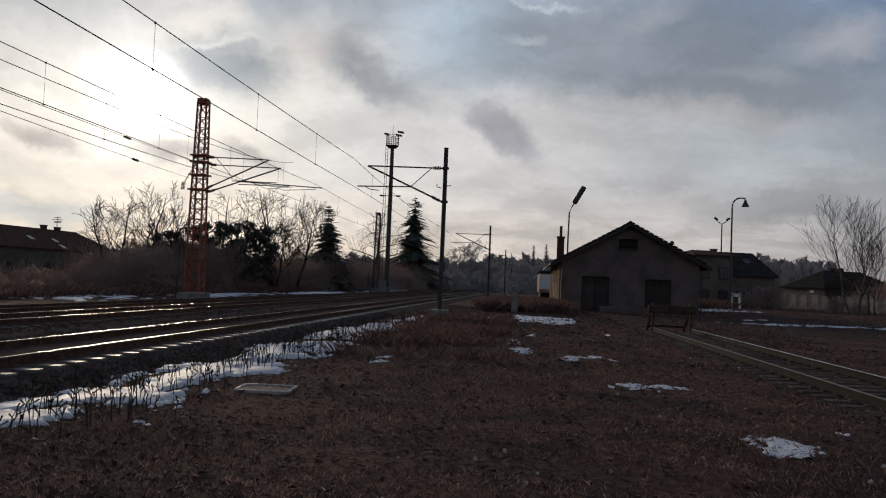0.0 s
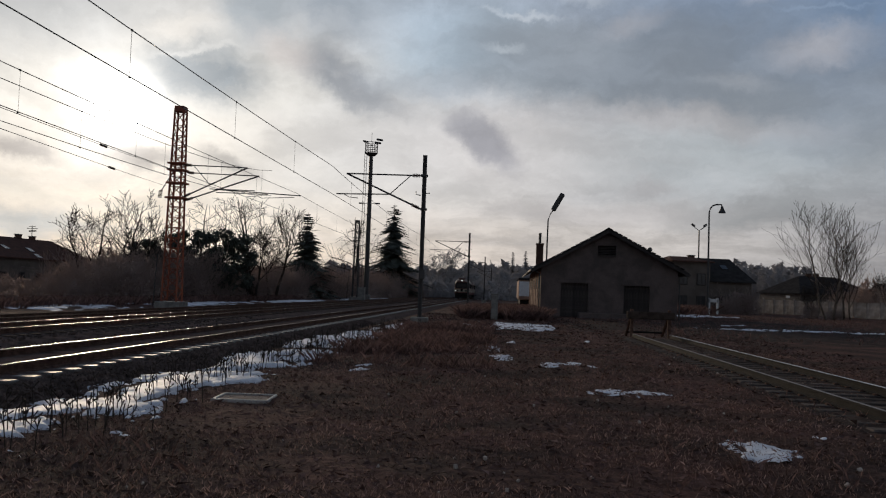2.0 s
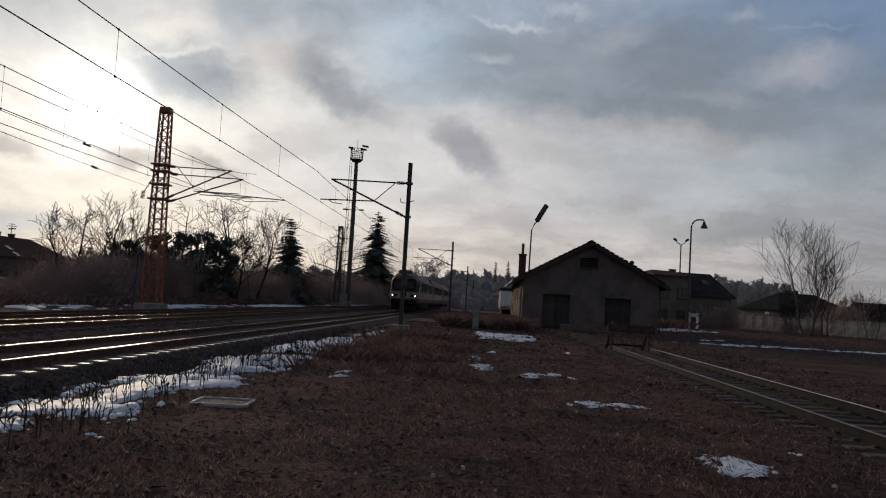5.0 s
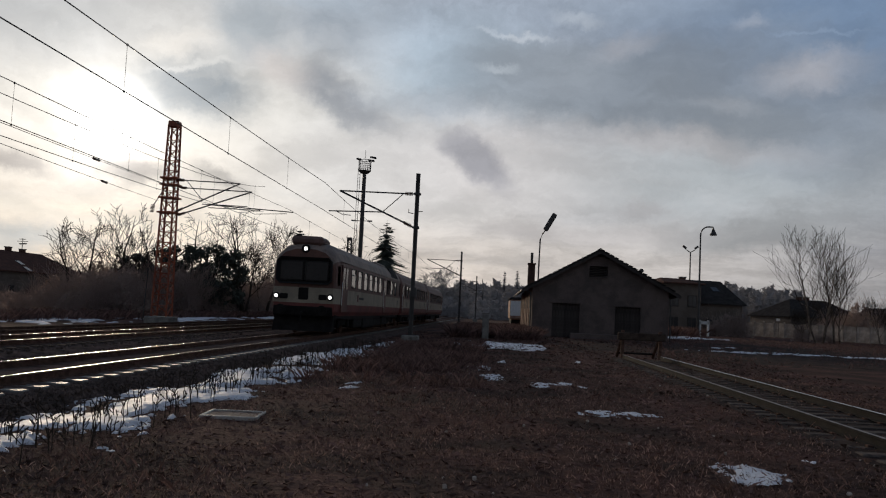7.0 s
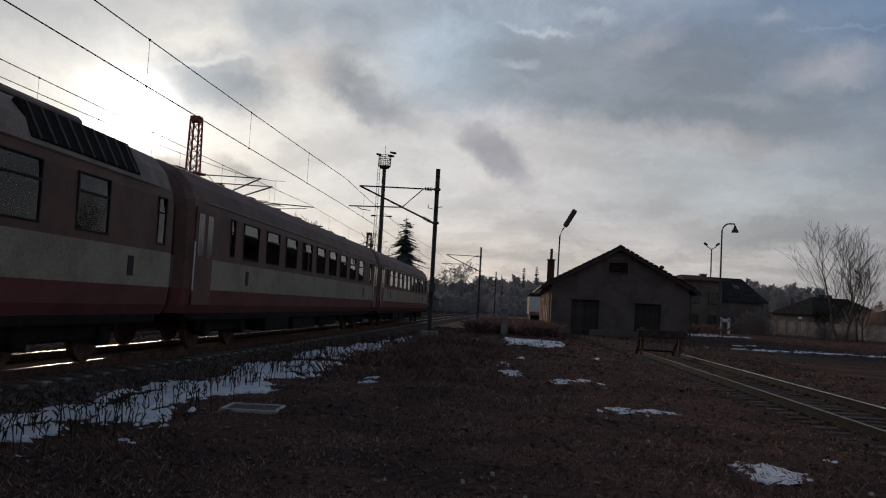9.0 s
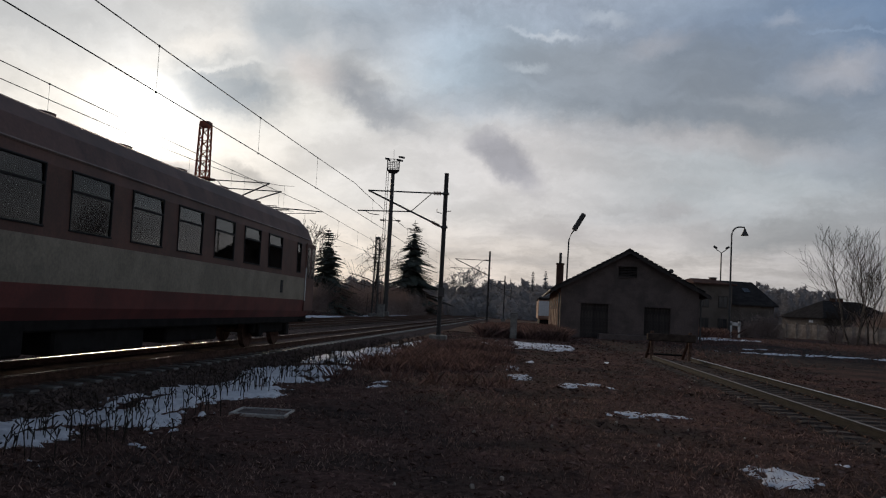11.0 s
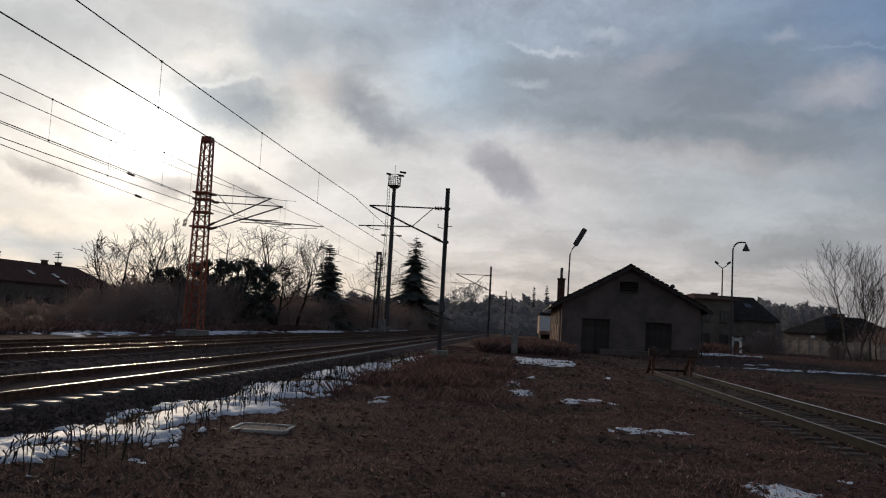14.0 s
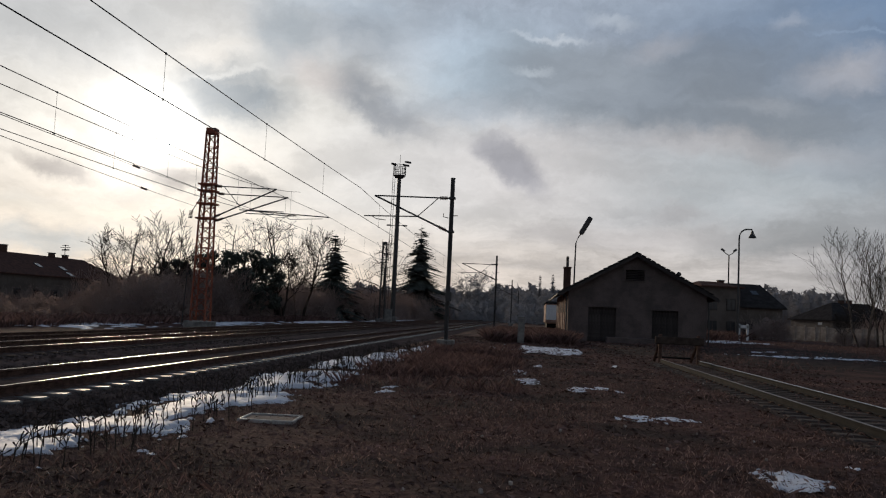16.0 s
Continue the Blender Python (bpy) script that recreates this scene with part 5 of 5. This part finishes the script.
def hedge():
    """Unpruned shrubs along the far side of the tracks."""
    makes = []
    for s, (w, h) in enumerate([(5.2, 3.2), (4.4, 3.8), (6.0, 3.0), (4.8, 4.3)]):
        b = thing("shrub", pose(-27.5 - s, 62 + 9 * s, 0.1), "dense dark leafless shrub in a wild hedge", "shrub", "wild hedge")
        part("crown", shrub_shape(30 + s, w, h, 26, 1900), TWIG, b)
        makes.append(b)
    rng = np.random.default_rng(77)
    for row, (x, k) in enumerate(((-27.2, 1.0), (-31.0, 1.12), (-36.0, 1.25))):
        y = 26.0 + row * 1.5
        while y < 330:
            f = k * (0.72 + 0.35 * rng.random())
            f *= 0.86 if y < 100 else 1.0
            if y < 1.95 * -x:
                f *= 0.45
            xx = x + rng.normal() * 0.8 + min(6.8, max(0, y - 90) * 0.065)
            m = pose(xx, y, 0.05, 0, 0, rng.random() * 360) @ Matrix.Diagonal((f, f, f * (0.9 + 0.2 * rng.random()), 1))
            copy_thing(makes[rng.integers(4)], m)
            y += 2.9 + 1.2 * rng.random() + max(0, y - 80) * 0.02
    # scrub at the fence and under the birches
    for az, d, f in ((-15.2, 112, 1.0), (-15.7, 116, 0.7), (-19.4, 101, 0.42), (-20.7, 97, 0.38), (-21.6, 120, 1.15), (-22.6, 116, 1.25), (-14.6, 108, 0.6)):
        copy_thing(makes[rng.integers(4)], pose(-d * math.sin(radians(az)), d * math.cos(radians(az)), 0.1, 0, 0, rng.random() * 360) @ Matrix.Diagonal((f, f, f * 0.85, 1)))


hedge()
# low reddish undergrowth in front of the hedge
blades("undergrowth", 9000, ((-29.0, -23.6), (28.0, 100.0)), 0.2, 0.65, WEED, 12, "low reddish brown undergrowth before the hedge", None, 0.03, 1.0, 2)


def spot(az, d, z=0.05):
    return pose(-d * math.sin(radians(az)), d * math.cos(radians(az)), z, 0, 0, az * 17)


bare_tree(spot(26.7, 72), 7.6, "bare broad tree above the hedge", 41, 2, 6, 0.75, 0.10, depth=3, thin=0.018, kids=4)
bare_tree(spot(24.9, 72), 8.0, "bare slender tree above the hedge", 42, 2, 6, 0.65, 0.11, depth=3, thin=0.018, kids=4)
bare_tree(spot(23.2, 76), 6.6, "small bare tree above the hedge", 47, 1, 8, 0.6, 0.10, depth=3, thin=0.019)
bare_tree(spot(16.5, 90), 10.8, "broad bare crown of a large tree", 43, 3, 8, 0.8, 0.08, depth=3, thin=0.018, kids=4)
bare_tree(spot(15.3, 95), 9.6, "bare spreading tree above the hedge", 48, 2, 10, 0.7, 0.12, depth=3, thin=0.019)
bare_tree(spot(20.1, 84), 9.4, "bare larch with level side branches", 44, 1, 16, 0.9, 0.0, depth=2, fork=0.15, thin=0.02, name="larch", kids=7)
bare_tree(spot(9.95, 152), 14.2, "tall bare larch with level side branches", 45, 1, 20, 0.9, 0.0, depth=2, fork=0.2, thin=0.03, name="larch", kids=6)
conifer(spot(13.2, 118), 11.8, 5.5, "dense dark narrow spruce", 51, 1.5, name="spruce")
conifer(spot(7.45, 185), 20.6, 10.4, "tall dark spruce with layered branches", 52, 0.9, name="spruce")
pine(spot(21.0, 80), 6.4, 4.4, "dark bushy pine over the hedge", 53)
pine(spot(19.1, 82), 6.6, 4.8, "dark bushy pine over the hedge", 54)
pine(spot(17.9, 84), 6.2, 4.2, "dark bushy pine over the hedge", 55)
pine(spot(23.4, 78), 5.2, 3.8, "dark bushy pine over the hedge", 56)
# far trees and spruces take the haze-greyed FARWOOD colour
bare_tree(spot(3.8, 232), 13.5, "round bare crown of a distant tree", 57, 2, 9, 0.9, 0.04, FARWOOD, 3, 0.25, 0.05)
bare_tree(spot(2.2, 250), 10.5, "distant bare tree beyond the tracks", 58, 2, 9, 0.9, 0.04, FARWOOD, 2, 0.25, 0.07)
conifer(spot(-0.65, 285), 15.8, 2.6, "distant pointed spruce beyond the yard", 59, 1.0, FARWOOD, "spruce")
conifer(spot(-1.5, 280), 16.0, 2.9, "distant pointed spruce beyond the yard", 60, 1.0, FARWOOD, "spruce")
for k, (az, d, h, sp, st) in enumerate(((-20.45, 92, 10.8, 0.52, 3), (-21.5, 95, 10.8, 0.45, 2), (-24.0, 98, 4.5, 0.5, 2), (-19.6, 101, 4.2, 0.6, 3))):
    bare_tree(spot(az, d), h, "slender leafless birch with upswept branches before the fence", 61 + k, st, 10, sp, 0.13, BARK, 3, 0.16, 0.010, "birch", 4)


def far_woods():
    """Rough belts of distant trees and scrub."""
    rng = np.random.default_rng(5)
    sh = Shape()
    belts = [(-3.5, 12.5, 250, 7.5, 1.5, 70), (-3, 5.5, 215, 4.0, 1.0, 30), (-3.0, 2.5, 330, 11.0, 2.0, 40), (-18.2, -10.5, 330, 10.5, 2.0, 44), (-19.5, -14.5, 300, 13.0, 1.5, 34), (-30, -18, 230, 5.2, 1.0, 44), (12, 45, 260, 6.0, 2.0, 70), (-50, -28, 240, 8.0, 2.0, 40)]
    for a0, a1, d, h, var, n in belts:
        for i in range(n):
            az = radians(a0 + (a1 - a0) * (i + rng.random()) / n)
            dd = d * (1 + 0.06 * rng.normal())
            c = np.array((-dd * math.sin(az), dd * math.cos(az), 0.0))
            hh = h + var * rng.normal() * 0.6
            ww = d * radians((a1 - a0) / n) * 1.5 + 1.0
            m = 260
            t = rng.random(m) ** 0.75
            ang = rng.random(m) * 6.28
            rr = ww * np.sqrt(np.clip(1.02 - t ** 2, 0.04, 1)) * rng.random(m) ** 0.4
            q = np.stack([c[0] + np.cos(ang) * rr, c[1] + np.sin(ang) * rr, t * hh], 1)
            e = rng.normal(size=(m, 3, 3)) * d * 0.0019 * np.array((1.0, 0.2, 1.0))
            for j in range(m):
                o = len(sh.v)
                sh.v += [tuple(q[j] + e[j, 0]), tuple(q[j] + e[j, 1]), tuple(q[j] + e[j, 2])]
                sh.f.append((o, o + 1, o + 2))
    sh.m = [0] * len(sh.f)
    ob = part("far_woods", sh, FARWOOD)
    tagged(ob, "distant belts of leafless trees and scrub, greyed for haze", "woods", "", "stuff")


far_woods()
blades("yard_scrub", 5000, ((14.0, 40.0), (86.0, 130.0)), 0.3, 1.1, WEED, 15, "low scrub in the yard before the fence", lambda x, y: x < 8 + (y - 60) * 0.42 and hills(x, y, 0.1, 4) > 0.0, 0.03, 1.0, 3)


# ---------------------------------------------------------------- train
TRAIN_X = -7.96
HALF = [(1.28, 0.82), (1.38, 1.00), (1.42, 1.33), (1.42, 1.98), (1.42, 2.12), (1.40, 2.98), (1.36, 3.18), (1.22, 3.52), (0.95, 3.80), (0.5, 3.98), (0.0, 4.03)]


def coach_body(length, windows, nose, tail):
    """Sides, roof and ends of a railway vehicle along y, with open windows. Materials: red, cream, roof."""
    sh = Shape()
    st = {0.0, 0.12, 0.35, 0.8, 1.4, length, length - 0.12, length - 0.35, length - 0.8, length - 1.4}
    for a, b in windows:
        st |= {a, b}
    st = sorted(st)
    n = len(HALF)

    def ring(s):
        e = min(s / nose, 1.0) if s < length / 2 else min((length - s) / tail, 1.0)
        k = math.sqrt(max(0.0, 1 - (1 - e) ** 2))
        wide, drop = (0.88 + 0.12 * k if nose > 1 and s < length / 2 else 0.80 + 0.20 * k), (1 - k) * (0.42 if s < length / 2 and nose > 1 else 0.32)
        out = []
        for x, z in HALF:
            zz = z - drop * max(0.0, (z - 2.2) / 1.83) ** 1.2
            out.append((x * wide, s, zz))
        return out

    for s in st:
        r = ring(s)
        sh.v += [(-x, y, z) for x, y, z in r[:-1]] + [r[-1]] + r[:-1][::-1]
    m = 2 * n - 1
    kinds = [0, 0, 1, 3, 3, 3, 2, 2, 2, 2]
    for j in range(len(st) - 1):
        mid = (st[j] + st[j + 1]) / 2
        hole = any(a < mid < b for a, b in windows)
        for i in range(m - 1):
            band = i if i < n - 1 else m - 2 - i
            if hole and band == 4:
                continue
            sh.f.append((j * m + i, j * m + i + 1, (j + 1) * m + i + 1, (j + 1) * m + i))
            plain_end = band == 2 and (mid < 1.4 or mid > length - 1.4) and nose < 1
            sh.m.append(3 if plain_end else kinds[band])
    for j in (0, len(st) - 1):
        for i in range(n - 1):
            a, b = j * m + i, j * m + m - 1 - i
            if i == n - 2:
                sh.f.append((a, a + 1, b))
            else:
                sh.f.append((a, a + 1, b - 1, b))
            sh.m.append(kinds[i] if i < 6 else (3 if j == 0 else 2))
    return sh


def bogie(parent, y):
    b = part("bogie", Shape().box((-1.0, y, 0.55), (0.14, 3.3, 0.34), 0.04).box((1.0, y, 0.55), (0.14, 3.3, 0.34), 0.04).box((0, y, 0.6), (2.0, 0.5, 0.3), 0.04), BLACK, parent, "black bogie frame")
    for dy in (-1.25, 1.25):
        sh = Shape().tube([(-0.72, y + dy, 0.46), (0.72, y + dy, 0.46)], 0.08, 8)
        for sx in (-0.75, 0.75):
            sh.tube([(sx - 0.065, y + dy, 0.46), (sx + 0.065, y + dy, 0.46)], 0.46, 18)
        part("wheelset", sh, RUST, b, "rusty steel wheelset")
        for sx in (-1.06, 1.06):
            part("axle_box", Shape().box((sx, y + dy, 0.48), (0.22, 0.36, 0.36), 0.04), BLACK, b)


def vehicle(name, label, length, windows, doors, nose, tail, boxes, roof_mat):
    v = thing(name, pose(TRAIN_X, 300, RAIL_Z), label, "train car", "train")
    holes = [w for w in windows]
    body = part("body", coach_body(length, holes, nose, tail), (REDPAINT, CREAMPAINT, roof_mat, GRIMERED), v, "red and cream car body with a sooty roof")
    for s in (-1, 1):
        part("rain_strip", Shape().tube([(s * 1.375, 1.0, 3.17), (s * 1.375, length - 1.0, 3.17)], 0.022, 4), ROOFPAINT, body)
        for a, b in windows:
            if a < 1.2 and nose > 1:
                continue
            f = Shape()
            mid, wd = (a + b) / 2, b - a
            for c, z in (((s * 1.425, mid, 2.12), (0.03, wd + 0.05, 0.03)), ((s * 1.405, mid, 2.98), (0.03, wd + 0.05, 0.03)), ((s * 1.415, a, 2.55), (0.03, 0.03, 0.86)), ((s * 1.415, b, 2.55), (0.03, 0.03, 0.86))):
                f.box(c, z, 0.006)
            if wd > 0.9:
                f.box((s * 1.412, mid, 2.70), (0.035, wd, 0.04), 0.006)
            w = part("window", f, RUBBER, v, "dark rubber window frame")
            g = part("pane", Shape().box((s * 1.405, mid, 2.40), (0.008, wd, 0.56)), WINDOW, w, "tinted lower pane")
            g2 = part("vent_pane", Shape().box((s * 1.395, mid, 2.84), (0.008, wd, 0.26), 0, pose(0, 0, 0, 0, s * -4)), WINDOW, w, "tinted upper vent pane")
            g.visible_shadow = g2.visible_shadow = False
        for a, b in doors:
            mid, wd = (a + b) / 2, b - a
            d = part("door", Shape().box((s * 1.42, mid, 2.02), (0.035, wd, 2.05), 0.012), GRIMERED, v, "grimy red folding door")
            part("door_window", Shape().box((s * 1.44, mid - wd * 0.25, 2.45), (0.012, wd * 0.3, 0.9), 0.004).box((s * 1.44, mid + wd * 0.25, 2.45), (0.012, wd * 0.3, 0.9), 0.004), PANE, d)
            part("handrail", Shape().tube([(s * 1.47, a - 0.1, 1.3), (s * 1.47, a - 0.1, 2.3)], 0.016, 5), WHITE, d)
            part("step", Shape().box((s * 1.32, mid, 0.72), (0.25, wd, 0.05), 0.01), BLACK, d)
    part("floor", Shape().box((0, length / 2, 1.22), (2.6, length - 0.8, 0.08)), LINING, v)
    part("ceiling_lining", Shape().box((0, length / 2, 3.30), (2.3, length - 1.0, 0.04)), LINING, v)
    seat = Shape().box((0, 0, 0.22), (0.95, 0.45, 0.14), 0.04).box((0, 0.26, 0.62), (0.95, 0.10, 0.85), 0.04).mesh("seat_pair", SEATCLOTH)
    y = 4.2
    while y < length - 4:
        for sx in (-0.82, 0.82):
            part("seat_pair", seat, None, v).location = (sx, y, 1.26)
        y += 1.55
    part("underframe", Shape().box((0, length / 2, 0.80), (2.56, length - 1.0, 0.30), 0.03), BLACK, v)
    for c, s in boxes:
        part("equipment_box", Shape().box(c, s, 0.04), BLACK, v)
    bogie(v, 3.4)
    bogie(v, length - 3.4)
    for yy, sgn in ((0.1, -1), (length - 0.1, 1)):
        for sx in (-0.87, 0.87):
            part("buffer", Shape().tube([(sx, yy, 1.03), (sx, yy + sgn * 0.42, 1.03)], 0.09, 8).tube([(sx, yy + sgn * 0.42, 1.03), (sx, yy + sgn * 0.46, 1.03)], 0.22, 12), BLACK, v)
        part("coupling", Shape().tube([(0, yy, 0.98), (0, yy + sgn * 0.35, 0.92), (0, yy + sgn * 0.4, 0.6)], 0.05, 6), BLACK, v)
    return v


def railcar():
    L = 24.3
    wins = [(0.36, 0.78), (3.45, 4.70), (5.33, 6.55), (7.20, 8.42), (9.07, 10.29), (10.94, 12.16), (12.81, 14.03), (16.6, 16.95), (17.3, 17.65), (18.3, 19.4), (20.4, 21.4), (23.3, 23.65)]
    v = vehicle("diesel_railcar", "red and cream diesel railcar with lit headlamps and rounded nose", L, wins, [(1.0, 2.5), (14.8, 15.9)], 1.5, 0.4,
                [((0, 6.9, 0.56), (2.5, 2.6, 0.62)), ((0, 10.3, 0.52), (2.55, 3.8, 0.66)), ((0, 14.0, 0.55), (2.5, 3.2, 0.6)), ((0, 17.2, 0.56), (2.5, 2.6, 0.6))], ROOFPAINT)
    # nose: windscreen panes, lamps, buffer beam, plough
    ws = part("windscreen_surround", Shape().box((0, 0.0, 2.68), (2.36, 0.05, 1.12), 0.16), RUBBER, v)
    for sx in (-0.53, 0.53):
        part("windscreen_pane", Shape().box((sx, -0.035, 2.68), (1.0, 0.03, 0.86), 0.05, pose(0, 0, 0, -4, 0, 0)), SCREEN, ws, "dark windscreen pane")
    for sx in (-1.14, 1.14):
        lamp = part("headlamp", Shape().tube([(sx, 0.15, 1.59), (sx, -0.07, 1.59)], 0.14, 14), BLACK, v)
        part("lamp_glass", Shape().tube([(sx, -0.07, 1.59), (sx, -0.085, 1.59)], [0.078, 0.074], 14), HEADLAMP, lamp, "lit white headlamp")
        part("marker_lamp", Shape().box((sx * 0.72, -0.03, 1.59), (0.34, 0.06, 0.22), 0.03), BLACK, v)
    dome = part("roof_housing", Shape().box((0, 0.95, 3.95), (1.35, 1.7, 0.40), 0.13), COACHROOF, v, "raised roof housing with a top lamp")
    top = part("top_lamp", Shape().tube([(0, 0.4, 3.62), (0, -0.04, 3.60)], 0.18, 14), BLACK, v)
    part("lamp_glass", Shape().tube([(0, -0.04, 3.60), (0, -0.055, 3.60)], [0.082, 0.078], 14), HEADLAMP, top, "lit white headlamp")
    part("front_plate", Shape().box((0, -0.02, 1.72), (0.42, 0.06, 0.5), 0.03), BLACK, v, "dark plate between the headlamps")
    part("buffer_beam", Shape().box((0, 0.05, 0.98), (2.5, 0.2, 0.42), 0.05), BLACK, v)
    part("snow_plough", Shape().add([(-1.25, 0.0, 0.16), (1.25, 0.0, 0.16), (1.25, 0.35, 0.85), (-1.25, 0.35, 0.85), (-1.25, 0.7, 0.2), (1.25, 0.7, 0.2)], [(0, 1, 2, 3), (0, 3, 4), (1, 5, 2), (3, 2, 5, 4), (0, 4, 5, 1)]), BLACK, v)
    for s in (-1, 1):
        g = part("radiator_grille", Shape().box((s * 1.17, 20.9, 3.52), (0.10, 3.4, 0.62), 0.02, pose(0, 0, 0, 0, s * -28)), BLACK, v, "black radiator grille on the roof edge")
        for k in range(9):
            part("grille_bar", Shape().box((s * 1.215, 19.4 + k * 0.375, 3.53), (0.05, 0.05, 0.60), 0.01, pose(0, 0, 0, 0, s * -28)), STEEL, g)
    for k in range(3):
        part("roof_vent", Shape().box((0.0, 9.5 + k * 2.4, 4.02), (0.5, 0.5, 0.12), 0.04), ROOFPAINT, v)
    part("engine_housing", Shape().box((0.0, 20.0, 4.04), (1.0, 4.2, 0.18), 0.07), ROOFPAINT, v, "raised roof housing over the engine")
    for s in (-1, 1):
        part("emblem", Shape().box((s * 1.425, 5.5, 1.66), (0.012, 0.38, 0.34), 0.01), REDPAINT, v, "plain dark emblem patch")
        part("lettering_bar", Shape().box((s * 1.425, 6.6, 1.66), (0.012, 1.3, 0.10), 0.004), RUBBER, v)
        part("class_mark", Shape().box((s * 1.425, 22.3, 1.66), (0.012, 0.22, 0.34), 0.004), RUBBER, v, "dark class mark patch")
    part("gangway_bellows", Shape().box((0, L + 0.12, 2.25), (1.35, 0.5, 2.3), 0.10), RUBBER, v)
    return v


def coach(end):
    L = 24.2
    wins = [(2.55, 2.85)] + [(3.5 + 1.93 * k, 4.72 + 1.93 * k) for k in range(9)] + [(21.75, 22.15)]
    v = vehicle("passenger_coach", "last red and cream passenger coach with a sooty roof" if end else "red and cream passenger coach behind the railcar", L, wins, [(0.35, 1.4), (22.75, 23.8)], 0.45, 0.95 if end else 0.45,
                [((0.2, 7.4, 0.58), (2.2, 2.4, 0.52)), ((0, 11.0, 0.56), (2.4, 3.0, 0.55)), ((-0.1, 15.2, 0.58), (2.3, 2.8, 0.52))], COACHROOF)
    for k in range(8):
        part("roof_vent", Shape().tube([(0, 2.4 + k * 2.75, 3.96), (0, 2.4 + k * 2.75, 4.12), (0, 2.4 + k * 2.75, 4.16)], [0.22, 0.24, 0.1], 10), COACHROOF, v)
    for s in (-1, 1):
        part("class_mark", Shape().box((s * 1.425, 20.3, 1.66), (0.012, 0.22, 0.34), 0.004), RUBBER, v, "dark class mark patch")
        part("class_mark", Shape().box((s * 1.425, 3.9, 1.66), (0.012, 0.22, 0.34), 0.004), RUBBER, v, "dark class mark patch")
    part("gangway_bellows", Shape().box((0, -0.12, 2.25), (1.3, 0.4, 2.25), 0.10), RUBBER, v)
    if end:
        part("end_door", Shape().box((0, L + 0.01, 2.1), (0.85, 0.06, 2.0), 0.03), REDPAINT, v)
        for sx in (-1.0, 1.0):
            part("tail_lamp", Shape().tube([(sx, L - 0.05, 1.5), (sx, L + 0.06, 1.5)], 0.1, 10), LENS, v)
    else:
        part("gangway_bellows", Shape().box((0, L + 0.10, 2.25), (1.3, 0.3, 2.25), 0.10), RUBBER, v)
    return v


lead, second, last = railcar(), coach(False), coach(True)


def front_y(t):
    """Where the leading end is; the train slows gently."""
    u = min(1.0, max(0.0, (t - 6.9) / 1.1))
    return 12.58 + 21.94 * (8 - t) + 0.627 * (t - 8) ** 2 + 0.45 * u * u * (3 - 2 * u)


def motions():
    for car, back in ((lead, 0.0), (second, 24.8), (last, 49.5)):
        walk(car, [(k * 0.5, pose(TRAIN_X, front_y(k * 0.5) + back, RAIL_Z)) for k in range(33)])


motions()
